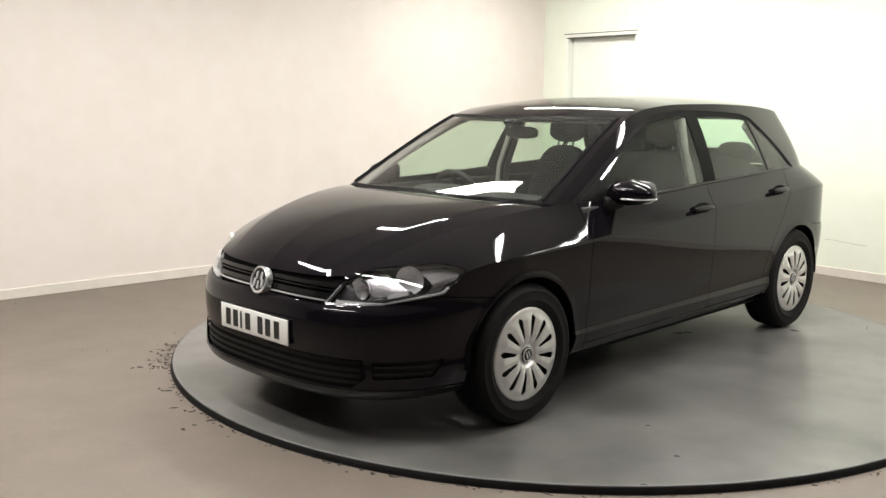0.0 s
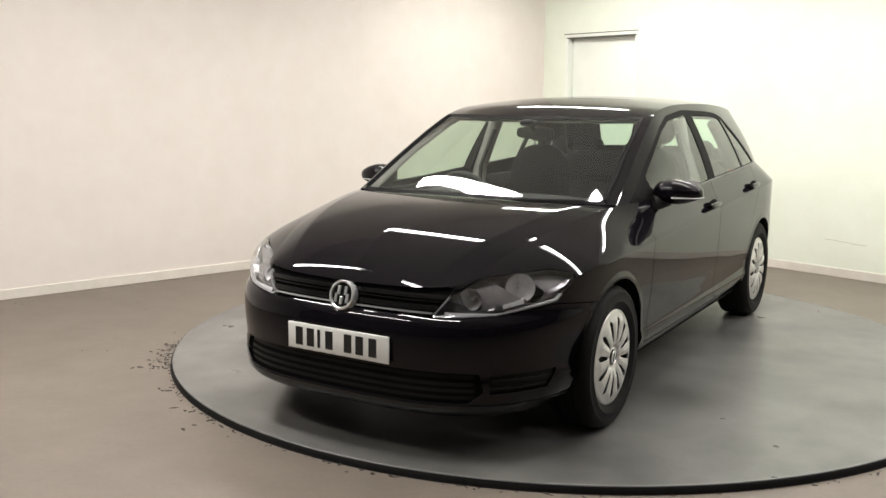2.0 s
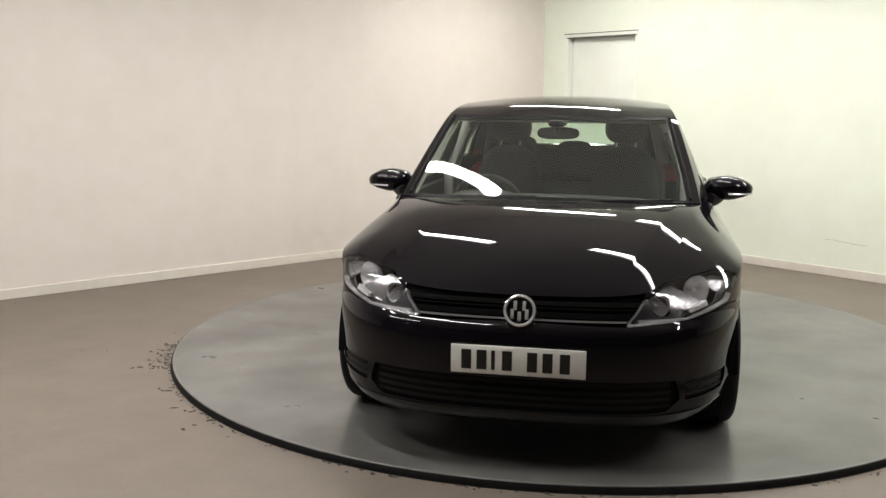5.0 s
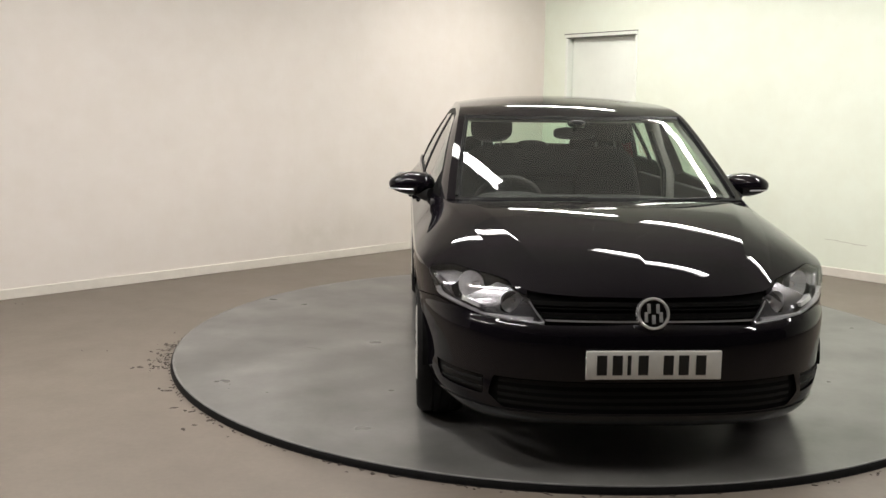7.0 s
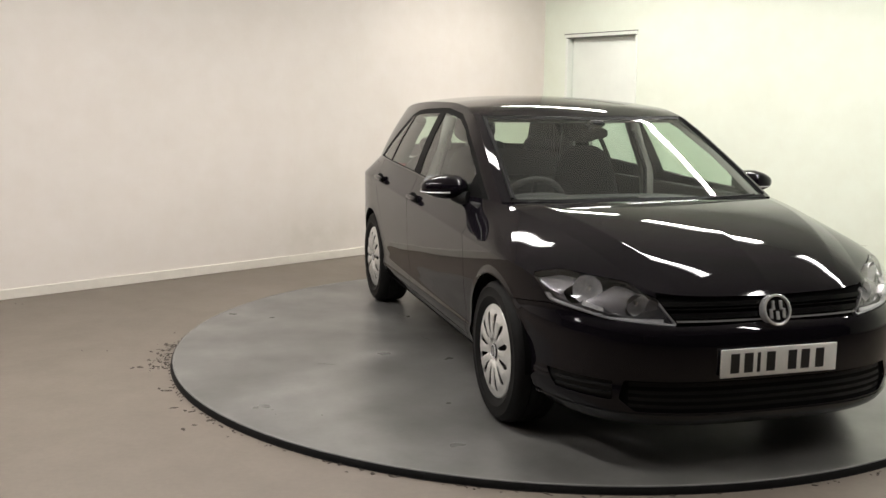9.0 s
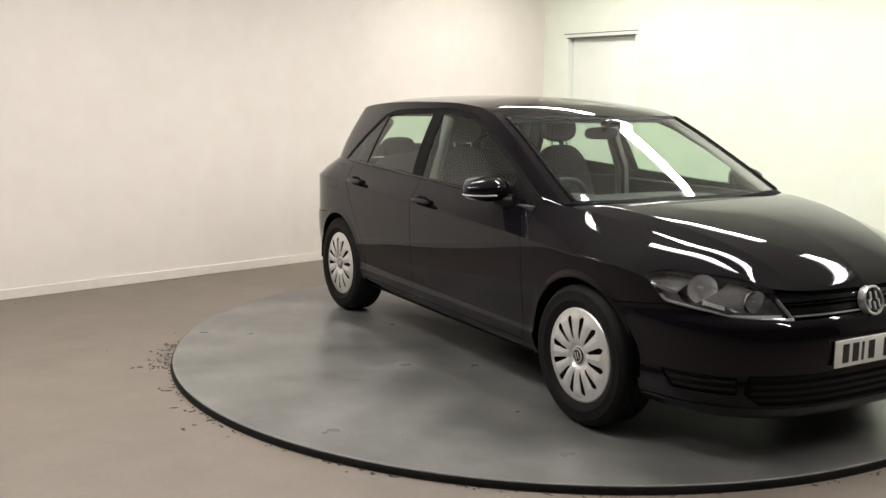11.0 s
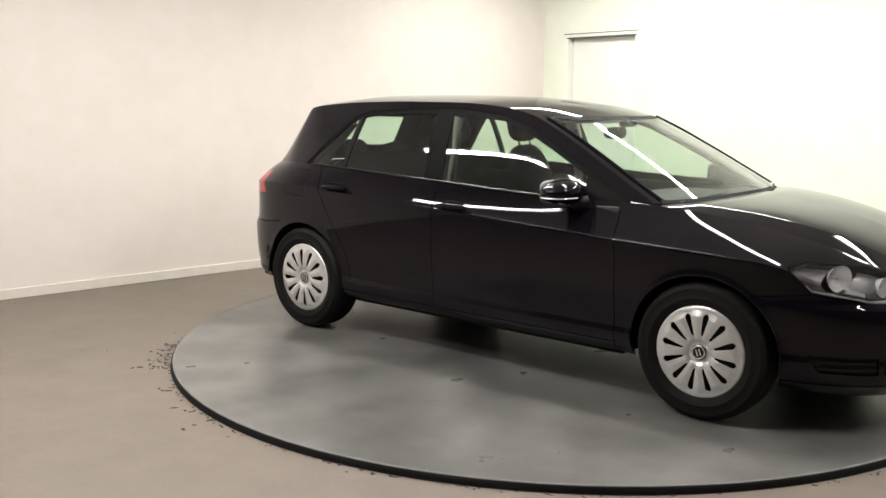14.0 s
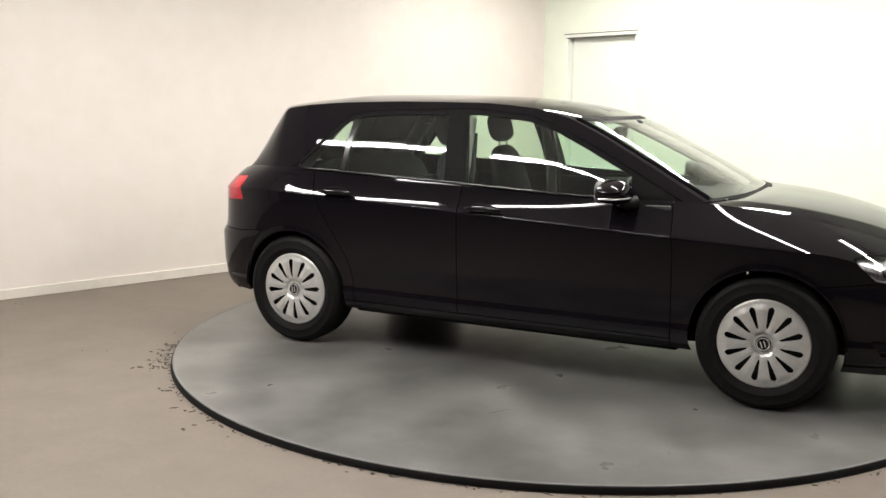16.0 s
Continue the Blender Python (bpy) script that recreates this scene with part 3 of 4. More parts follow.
def bonnet_sheet():
    """A patch between the two wing edges, the nose and the scuttle."""
    i0 = int(np.argmin(np.abs(SA - at_x(1.0))))
    i1 = int(np.argmin(np.abs(SA - at_fy(0.55))))
    nu, nw = 100, 72
    u = np.linspace(0, 1, nu)
    def along(curve, t):
        d = np.concatenate([[0], np.cumsum(np.linalg.norm(np.diff(curve, axis=0), axis=1))])
        return np.stack([np.interp(t * d[-1], d, curve[:, k]) for k in range(3)], -1)
    side = along(TOP[i0:i1 + 1], u)
    w = np.linspace(0, 1, nw)
    nose = along(TOP[i1:], w)
    cx = np.linspace(1.165, TOP[-1, 0], 200)
    cz = smooth_keys(cx, [(1.165, 0.958), (1.3, 0.940), (1.5, 0.907), (1.7, 0.862), (1.85, 0.815), (1.95, 0.772), (2.02, 0.732), (2.06, 0.702), (TOP[-1, 0], TOP[-1, 2])])
    mid = along(np.stack([cx, 0 * cx, cz], -1), u)
    a, b = side[0], mid[0]
    rear = np.stack([a[0] + (b[0] - a[0]) * (1 - (1 - w) ** 2.9), a[1] * (1 - w), a[2] + (b[2] - a[2]) * (1 - (1 - w) ** 2)], -1)
    U, Wt = u[:, None, None], w[None, :, None]
    g = ((1 - Wt) * side[:, None] + Wt * mid[:, None] + (1 - U) * rear[None] + U * nose[None]
         - ((1 - U) * (1 - Wt) * side[0] + (1 - U) * Wt * mid[0] + U * (1 - Wt) * side[-1] + U * Wt * mid[-1]))
    dome = (4 * u * (1 - u))[:, None] ** 0.8 * (1 - (1 - w[None, :]) ** 2.6)
    g[..., 2] += 0.008 * dome * (1 - w[None, :] * 0.4)
    # raised middle: a ridge runs inside each edge from the windscreen to the grille
    ridge = smooth_keys(u, [(0, 0.13), (0.5, 0.19), (1, 0.30)])[:, None]
    lift = smooth_keys(u, [(0, 0.002), (0.12, 0.014), (0.5, 0.021), (0.8, 0.018), (0.94, 0.008), (1, 0)])[:, None]
    g[..., 2] += lift * np.minimum(w[None, :] / ridge, 1)
    return g.reshape(-1, 3), grid_faces(nu, nw, True)


def wheel_parts(wheel):
    bm = bmesh.new()
    prof = [(0.205, -0.085), (0.222, -0.096), (0.25, -0.1035), (0.28, -0.104), (0.298, -0.098), (0.309, -0.085), (0.3145, -0.07), (0.3165, -0.04), (0.311, -0.038), (0.311, -0.034),
            (0.317, -0.032), (0.317, -0.003), (0.311, -0.002), (0.311, 0.002), (0.317, 0.003), (0.317, 0.032), (0.311, 0.034), (0.311, 0.038), (0.3165, 0.04), (0.3145, 0.07), (0.309, 0.085), (0.298, 0.098),
            (0.288, 0.1025), (0.286, 0.1045), (0.28, 0.104), (0.25, 0.1035), (0.245, 0.1055), (0.240, 0.1035), (0.222, 0.096), (0.212, 0.088), (0.205, 0.085)]
    lathe(bm, prof, 72)
    part("tyre", bm, M_TYRE, wheel, "worn black rubber tyre")
    bm = bmesh.new()
    lathe(bm, [(0.0, 0.045), (0.12, 0.045), (0.195, 0.05), (0.208, 0.07), (0.209, -0.09)], 48)
    part("rim", bm, M_PLASTIC, wheel, "black steel rim behind the cover")
    # cover: dish with twelve tapered slots
    nr, na = 40, 360
    r = np.linspace(0.034, 0.2135, nr)[:, None]
    a = np.linspace(0, 2 * math.pi, na + 1)[None, :]
    k = np.abs(((a / (2 * math.pi) * 12) % 1) - 0.5) * 2          # 1 mid slot, 0 mid spoke
    depth = np.interp(r, [0.034, 0.06, 0.10, 0.16, 0.198, 0.208, 0.2135], [0.094, 0.098, 0.100, 0.0985, 0.095, 0.092, 0.082])
    y = depth + 0.010 * np.sqrt(1 - k) * np.interp(r, [0.05, 0.09, 0.165, 0.192], [0, 1, 1, 0]) - 0.007 * np.exp(-((r - 0.045) / 0.010) ** 2)
    g = np.stack([r * np.cos(a), y + 0 * a, r * np.sin(a), r + 0 * a, k + 0 * r], -1)
    data = (g.reshape(-1, 5), grid_faces(nr, na + 1))
    def solid(p):
        rr, kk = p[:, 3], p[:, 4]
        width = np.interp(rr, [0.074, 0.082, 0.10, 0.135, 0.160, 0.172, 0.180], [0.0, 0.0045, 0.0068, 0.0108, 0.0138, 0.0125, 0.0])
        dist = (1 - kk) * math.pi / 12 * rr          # metres off the slot's middle line
        return np.maximum.reduce([dist - width, 0.074 - rr, rr - 0.180])
    sheet("wheel_cover", xyz(clip(data, solid)), M_COVER, wheel, "silver plastic wheel cover with twelve slots", thick=0.004, flip=True)
    bm = bmesh.new()
    lathe(bm, [(0.0, 0.101), (0.026, 0.1005), (0.030, 0.099), (0.036, 0.094)], 32)
    part("hub_badge", bm, M_TRIM, wheel, "dark round hub badge")
    bm = bmesh.new()
    lathe(bm, [(0.025, 0.100), (0.027, 0.1025), (0.031, 0.101), (0.032, 0.098)], 32)
    for s in (-0.008, 0.008):
        box(bm, s - 0.003, s + 0.003, 0.1, 0.1025, -0.016, 0.016)
    part("badge_ring", bm, M_CHROME, wheel, "bright badge ring")


def build_car():
    car = new("car")
    tagged(car, "glossy black five-door hatchback car with silver wheel covers", "car")
    full = belt()

    def arches(extra):
        def value(p):
            r = np.hypot(np.abs(p[:, 0]) - HUB_X, (p[:, 2] - HUB_Z)) - ARCH - extra
            return np.where(p[:, 1] > 0.5, r, 1.0)
        return value
    skin = clip(full, arches(0.0))
    G = 0.0022
    lamp = poly_inside(LAMP, 3, 2)
    inner = offset_in(clip(clip(full, arches(0.008)), lambda p: -lamp(p)), 0.016)
    both("body_shell", inner, M_SHELL, car, "dark inner body shell")
    lamp_skin = clip(skin, lambda p: lamp(p) - 0.001)
    rest = clip(skin, lambda p: -lamp(p) - 0.0015)

    def bump_top(p):
        return np.interp(p[:, 3], [0, LAMP[0][0], LAMP[1][0], LAMP[2][0], at_x(1.5)], [0.591, 0.583, 0.597, 0.630, 0.60]) - p[:, 2]
    sx = at_x(HUB_X)
    bumper = clip(clip(rest, lambda p: bump_top(p) - G), lambda p: sx - p[:, 3])
    # intake: wide lower opening with fins; side intakes
    intake = poly_inside([(-1, 0.250), (at_fy(0.56), 0.254), (at_fy(0.615), 0.30), (at_fy(0.60), 0.372), (-1, 0.376)], 3, 2)
    pocket = poly_inside([(at_fy(0.635), 0.292), (at_x(1.82), 0.300), (at_x(1.77), 0.372), (at_fy(0.635), 0.366)], 3, 2)
    low_in = clip(bumper, lambda p: intake(p))
    bumper = clip(bumper, lambda p: -intake(p))
    pock = clip(bumper, lambda p: pocket(p))
    bumper = clip(bumper, lambda p: -pocket(p))
    lip = clip(bumper, lambda p: 0.246 - p[:, 2])
    bumper = clip(bumper, lambda p: p[:, 2] - 0.246)
    fb = whole("front_bumper", bumper, M_PAINT, car, "glossy black painted front bumper", 0.006)
    whole("bumper_lip", lip, M_TRIM, fb, "grained black plastic lower lip", 0.012, shift=-0.006)
    whole("lower_intake", low_in, M_PLASTIC, fb, "black air intake with horizontal fins", 0.003, shift=0.03)
    both("side_intake", pock, M_PLASTIC, fb, "recessed black side intake", 0.003, 0.012)
    for z in (0.272, 0.300, 0.328, 0.356):
        s = clip(clip(full, lambda p: at_fy(0.585) - p[:, 3]), lambda p: 0.0065 - np.abs(p[:, 2] - z))
        whole("fin", s, M_PLASTIC, fb, "", 0.016, shift=0.014)
    for z in (0.315, 0.345):
        s = clip(clip(clip(full, lambda p: p[:, 3] - at_fy(0.64)), lambda p: at_x(1.82) - p[:, 3]), lambda p: 0.005 - np.abs(p[:, 2] - z))
        both("fin", s, M_PLASTIC, fb, "", 0.01, 0.003)

    above = clip(rest, lambda p: np.where(p[:, 3] < sx, -bump_top(p) - G, 1.0))
    (a0, b0), (a1, b1) = LAMP[0], LAMP[-1]
    def in_grille(p):
        return a0 + (p[:, 2] - b0) * (a1 - a0) / (b1 - b0) - p[:, 3]
    grille = clip(above, lambda p: np.minimum(in_grille(p) - 0.003, at_fy(0.56) - p[:, 3]))
    wing = clip(above, lambda p: np.where(p[:, 3] < at_fy(0.56), -in_grille(p) - 0.003, 1))
    gr = new("grille")
    gr.parent = car
    whole("grille_back", grille, M_PLASTIC, gr, "black grille opening", 0.003, shift=0.028)
    for z0, z1, mat, lab, dep in ((0.5935, 0.6005, M_CHROME, "thin chrome line", 0.001), (0.607, 0.628, M_TRIM, "", 0.006), (0.640, 0.645, M_TRIM, "", 0.004),
                                  (0.652, 0.669, M_TRIM, "", 0.006)):
        s = clip(clip(full, lambda p: in_grille(p) - 0.006), lambda p: np.minimum(p[:, 2] - z0, z1 - p[:, 2]))
        whole("slat", s, mat, gr, lab, 0.014, shift=dep)

    xd = 0.885
    def ahead_of_door(p):
        return p[:, 0] - xd - np.interp(p[:, 2], [0.25, 0.7, 0.94], [0.0, 0.0, -0.03])
    wings = clip(wing, lambda p: ahead_of_door(p) - G)
    both("front_wing", wings, M_PAINT, car, "glossy black front wing", 0.006)
    mid = clip(skin, lambda p: -ahead_of_door(p) - G)
    sills = clip(clip(mid, lambda p: 0.288 - G - p[:, 2]), lambda p: p[:, 0] + 1.1)
    both("sill", sills, M_PAINT, car, "black sill below the doors", 0.006)
    mid = clip(mid, lambda p: np.maximum(p[:, 2] - 0.288 - G, -p[:, 0] - 1.1))
    xb = -0.255
    fd = both("front_door", clip(mid, lambda p: p[:, 0] - xb - G), M_PAINT, car, "closed glossy black front door", 0.008)
    def rear_shut(p):
        return p[:, 0] - np.interp(p[:, 2], [0.28, 0.42, 0.52, 0.62, 0.75, 0.9, 1.05], [-0.905, -0.912, -0.94, -1.0, -1.09, -1.17, -1.215])
    back = clip(mid, lambda p: xb - p[:, 0] - G)
    rd = both("rear_door", clip(back, lambda p: rear_shut(p) - G), M_PAINT, car, "closed glossy black rear door", 0.008)
    quarter = clip(back, lambda p: -rear_shut(p) - G)
    def rear_bump(p):
        return 0.64 + 0.03 * np.clip((p[:, 0] + 1.7) / 0.3, 0, 1) - p[:, 2]
    rb = clip(quarter, lambda p: np.minimum(rear_bump(p) - G, -1.52 - p[:, 0]))
    quarter = clip(quarter, lambda p: np.maximum(-rear_bump(p) - G, p[:, 0] + 1.52 + 2 * G))
    tail = poly_inside([(at_x(-1.69), 0.825), (at_ry(0.50), 0.800), (at_ry(0.50), 0.945), (at_x(-1.74), 0.962)], 3, 2)
    lampr = clip(quarter, lambda p: tail(p))
    quarter = clip(quarter, lambda p: -tail(p) - 0.002)
    gate_low = clip(quarter, lambda p: p[:, 3] - at_ry(0.66))
    quarter = clip(quarter, lambda p: at_ry(0.66) - 2 * G - p[:, 3])
    # fuel flap on the right quarter only
    flap = poly_inside([(at_x(-1.30), 0.83), (at_x(-1.475), 0.835), (at_x(-1.47), 0.99), (at_x(-1.315), 0.985)], 3, 2)
    sheet("rear_quarter", xyz(quarter), M_PAINT, car, "glossy black rear quarter", thick=0.006)
    rq = sheet("rear_quarter", mirrored(clip(quarter, lambda p: -flap(p) - 0.0015)), M_PAINT, car, "glossy black rear quarter", thick=0.006)
    sheet("fuel_flap", mirrored(clip(quarter, lambda p: flap(p) - 0.0005)), M_PAINT, rq, "closed black fuel flap", thick=0.006)
    whole("rear_bumper", rb, M_PAINT, car, "glossy black rear bumper", 0.006)
    both("tail_light", lampr, M_RED, car, "glossy red tail light", 0.02)

    # bonnet
    hood = bonnet_sheet()
    bon = whole("bonnet", hood, M_PAINT, car, "glossy black bonnet", 0.008)
    # windscreen, roof, tailgate
    up, upf, rail = upper()
    up = (up, upf)
    def st(p):
        return p[:, 3]
    def wd(p):
        return p[:, 4]
    screen = clip(up, lambda p: st(p) - 0.245)
    pillar = clip(screen, lambda p: 0.055 - wd(p))
    screen = clip(screen, lambda p: wd(p) - 0.055)
    def clear(p):
        return np.minimum.reduce([(wd(p) - 0.085) * 0.65, 0.98 - st(p), st(p) - 0.285])
    both("a_pillar", pillar, M_PAINT, car, "black windscreen pillar", 0.03)
    ws = whole("windscreen", clip(screen, clear), M_GLASS, car, "clear raked windscreen")
    ws.visible_shadow = False
    whole("windscreen_border", clip(screen, lambda p: -clear(p)), M_SEAL, ws, "black windscreen edge", 0.006)
    grid = up[0].reshape(250, 40, 5)
    wcol = np.linspace(0, 1, 40)
    for sg in (1, -1):
        line = [(np.interp(0.062, wcol, r[:, 0]) + 0.003, sg * np.interp(0.062, wcol, r[:, 1]), np.interp(0.062, wcol, r[:, 2]) + 0.003)
                for r in grid[2:67:3]]
        bm = bmesh.new()
        rod(bm, line, 0.0075, 10)
        part("pillar_seal", bm, M_SEAL, ws, "black rubber seal along the windscreen")
    roof = clip(clip(up, lambda p: 0.243 - st(p)), lambda p: st(p) + 1.572)
    whole("roof", roof, M_PAINT, car, "glossy black roof", 0.01)
    whole("headliner", roof, M_HEADLINER, car, "pale cloth headliner", 0.004, shift=0.035)
    gate = clip(up, lambda p: -1.575 - st(p))
    def rear_clear(p):
        return np.minimum.reduce([(wd(p) - 0.20) * 0.6, -1.60 - st(p), st(p) + 1.745])
    tg = new("tailgate")
    tg.parent = car
    whole("gate_frame", clip(gate, lambda p: -rear_clear(p)), M_PAINT, tg, "glossy black tailgate frame", 0.02)
    rw = whole("rear_window", clip(gate, rear_clear), M_GLASS_SIDE, tg, "clear rear window")
    rw.visible_shadow = False
    whole("gate_panel", gate_low, M_PAINT, tg, "glossy black tailgate", 0.006)

    # side windows
    sides = side_glass_sheet(rail)
    frame_side = clip(sides, lambda p: -window_value(p) - 0.022)
    both("side_frame", frame_side, M_PAINT, car, "glossy black window surround and rear pillar", 0.03)
    trim = clip(clip(sides, lambda p: window_value(p) + 0.022), lambda p: 0.0 - window_value(p))
    both("window_trim", trim, M_SEAL, car, "black rubber window trim", 0.012, 0.003)
    opening = clip(sides, window_value)
    def lean(p):
        return p[:, 0] + 0.055 * (p[:, 2] - 1.0) / 0.34
    post = clip(clip(opening, lambda p: lean(p) + 0.365), lambda p: -0.245 - lean(p))
    both("door_post", post, M_SEAL, car, "black door post", 0.05, 0.002)
    bar = clip(clip(opening, lambda p: p[:, 0] + 1.03), lambda p: -0.998 - p[:, 0])
    both("window_divider", bar, M_TRIM, car, "slim black divider", 0.02, 0.001)
    corner = clip(opening, lambda p: p[:, 0] - 0.64)
    both("mirror_sail", corner, M_SEAL, car, "black triangular mirror mount", 0.02, 0.001)
    for nm, cut, owner in (("window", lambda p: np.minimum(lean(p) + 0.245, 0.64 - p[:, 0]), fd),
                           ("window", lambda p: np.minimum(p[:, 0] + 0.998, -0.365 - lean(p)), rd),
                           ("quarter_window", lambda p: -1.03 - p[:, 0], rd)):
        pane = offset_in(clip(opening, cut), 0.006)
        for data, own in ((xyz(pane), owner[0]), (mirrored(pane), owner[1])):
            g = sheet(nm, data, M_GLASS_SIDE, own, "tinted side window")
            g.visible_shadow = False
    # door handles, mirrors
    for sgn, k in ((1, 0), (-1, 1)):
        for x0, z0, own in ((-0.10, 0.862, fd[k]), (-1.005, 0.905, rd[k])):
            hd = bmesh.new()
            rounded(hd, (x0, sgn * 0.897, z0), (0.105, 0.014, 0.0145), 2.6)
            part("door_handle", hd, M_PAINT, own, "black painted pull handle")
            # slightly proud black oval: the shade of the grip hollow put in as colour
            hd = bmesh.new()
            rounded(hd, (x0 - 0.005, sgn * 0.8785, z0 - 0.002), (0.080, 0.009, 0.030), 2.2)
            part("handle_shade", hd, M_SHELL, own, "flat black oval giving the shade behind the handle")
        mr = new("door_mirror")
        mr.parent = car
        tilt = pose(0.59, sgn * 0.893, 0.982, 0, 0, sgn * 12)
        bm = bmesh.new()
        rounded(bm, (0, 0, 0), (0.086, 0.122, 0.067), 2.4, tilt)
        for v in bm.verts:
            l = tilt.inverted() @ v.co
            if l.x < -0.035:
                l.x = -0.035 + (l.x + 0.035) * 0.15
            if l.z < 0:
                l.z *= 0.85
            l.z *= 1 - 0.30 * max(0, sgn * l.y / 0.122)
            v.co = tilt @ l
        part("housing", bm, M_PAINT, mr, "glossy black mirror shell")
        bm = bmesh.new()
        rounded(bm, (-0.044, 0, 0.004), (0.004, 0.104, 0.056), 4, tilt)
        part("mirror_glass", bm, M_CHROME, mr, "mirror glass")
        bm = bmesh.new()
        pts = [tilt @ Vector((0.083 * math.cos(a), sgn * 0.120 * math.sin(a), -0.020)) for a in np.linspace(-0.2, 1.75, 14)]
        rod(bm, pts, 0.0042, 8)
        part("indicator", bm, M_REFLECTOR, mr, "slim pale indicator strip")
        bm = bmesh.new()
        rod(bm, [(0.68, sgn * 0.79, 0.935), (0.65, sgn * 0.815, 0.930), (0.61, sgn * 0.845, 0.945)], 0.034, 12)
        part("mirror_arm", bm, M_PLASTIC, mr, "black mirror arm")

    # headlights
    for data, sgn in ((lamp_skin, 1), (None, -1)):
        hl = new("headlight")
        hl.parent = car
        hl["label"] = "clear headlight with bright reflectors"
        src = xyz(lamp_skin) if sgn == 1 else mirrored(lamp_skin)
        ln = sheet("lens", src, M_LENS, hl, "clear lens")
        ln.visible_shadow = False
        deep = offset_in(lamp_skin, 0.034)
        bowls = ((at_x(1.865), 0.688, 0.056, 34), (at_fy(0.585), 0.648, 0.042, 16))
        holed = deep
        for sa, z, r, yaw in bowls:
            holed = clip(holed, lambda p: np.hypot((p[:, 3] - sa) * 0.92, p[:, 2] - z) - r)
        sheet("bezel", xyz(holed) if sgn == 1 else mirrored(holed), M_LAMPBOX, hl, "dark grey inner bezel", thick=0.006)
        rim = clip(clip(lamp_skin, lambda p: 0.007 - lamp(p)), lambda p: 0.665 - p[:, 2])
        rim = offset_in(rim, 0.002)
        sheet("lens_edge", xyz(rim) if sgn == 1 else mirrored(rim), M_LENS_EDGE, hl, "pale grey lens edge", thick=0.02)
        for sa, z, r, yaw in bowls:
            near = deep[0][np.argmin((deep[0][:, 3] - sa) ** 2 + (deep[0][:, 2] - z) ** 2)]
            m = pose(near[0], sgn * near[1], z, 0, 0, -90 + sgn * yaw)
            bm = bmesh.new()
            flutes = 24
            rows = []
            for k, y in ((0.02, -0.056), (0.30, -0.053), (0.55, -0.043), (0.8, -0.026), (0.97, -0.006), (1.05, 0.004)):
                rows.append([bm.verts.new(m @ Vector((r * k * math.cos(a) , y + 0.0012 * k * math.cos(flutes * a), r * k * math.sin(a))))
                             for a in np.linspace(0, 2 * math.pi, 96, endpoint=False)])
            for ra, rb in zip(rows, rows[1:]):
                for q in range(96):
                    bm.faces.new((ra[q], ra[(q + 1) % 96], rb[(q + 1) % 96], rb[q]))
            part("reflector", bm, M_REFLECTOR, hl, "bright fluted bowl reflector")
            bm = bmesh.new()
            lathe(bm, [(0.0, -0.012), (0.006, -0.013), (0.009, -0.018), (0.010, -0.052)], 20, m)
            part("bulb_cap", bm, M_CHROME, hl)
        block = clip(offset_in(lamp_skin, 0.035), poly_inside([(at_fy(0.675), 0.606), (at_fy(0.735), 0.610), (at_fy(0.745), 0.662), (at_fy(0.69), 0.650)], 3, 2))
        sheet("side_reflector", xyz(block) if sgn == 1 else mirrored(block), M_REFLECTOR, hl, "small bright reflector", thick=0.02)
        strip = clip(clip(offset_in(lamp_skin, 0.014), lambda p: 0.602 + np.clip(p[:, 3] - LAMP[1][0], 0, 1) * 0.12 - p[:, 2]), lambda p: p[:, 3] - LAMP[0][0] - 0.06)
        sheet("running_light", xyz(strip) if sgn == 1 else mirrored(strip), M_REFLECTOR, hl, "pale lower light strip", thick=0.006)

    # badge and plate
    bd = new("badge")
    bd.parent = car
    bm = bmesh.new()
    m = Matrix.Translation((2.113, 0, 0.632)) @ Matrix.Rotation(radians(-16), 4, "Y") @ Matrix.Rotation(radians(-90), 4, "Z")
    lathe(bm, [(0.0, 0.006), (0.050, 0.004), (0.056, -0.004), (0.056, -0.03)], 48, m)
    part("badge_disc", bm, M_TRIM, bd, "dark round badge disc")
    bm = bmesh.new()
    lathe(bm, [(0.0500, 0.003), (0.0510, 0.011), (0.056, 0.013), (0.061, 0.010), (0.062, -0.02)], 56, m)
    part("badge_ring", bm, M_CHROME, bd, "chrome badge ring")
    bm = bmesh.new()
    for cx, cz, w, h in ((-0.017, 0.018, 0.013, 0.036), (0.017, 0.018, 0.013, 0.036), (-0.028, -0.014, 0.013, 0.038), (0.028, -0.014, 0.013, 0.038), (0, -0.022, 0.014, 0.034)):
        box(bm, cx - w / 2, cx + w / 2, 0.004, 0.011, cz - h / 2, cz + h / 2, 0.002, m)
    part("badge_bars", bm, M_CHROME, bd, "plain chrome bars")
    pl = new("number_plate")
    pl.parent = car
    bm = bmesh.new()
    box(bm, 2.150, 2.157, -0.256, 0.256, 0.389, 0.500, 0.003)
    part("plate", bm, M_PLATE, pl, "white number plate")
    bm = bmesh.new()
    box(bm, 2.085, 2.1495, -0.25, 0.25, 0.394, 0.495, 0.004)
    part("plate_holder", bm, M_PLASTIC, pl, "black plastic plate holder")
    for i, y in enumerate((-0.196, -0.137, -0.093, -0.04, 0.055, 0.113, 0.178)):
        bm = bmesh.new()
        w = 0.007 if i == 2 else 0.019
        box(bm, 2.1565, 2.1580, y - w, y + w, 0.4065, 0.4825)
        part("bar", bm, M_INK, pl, "plain black bar")
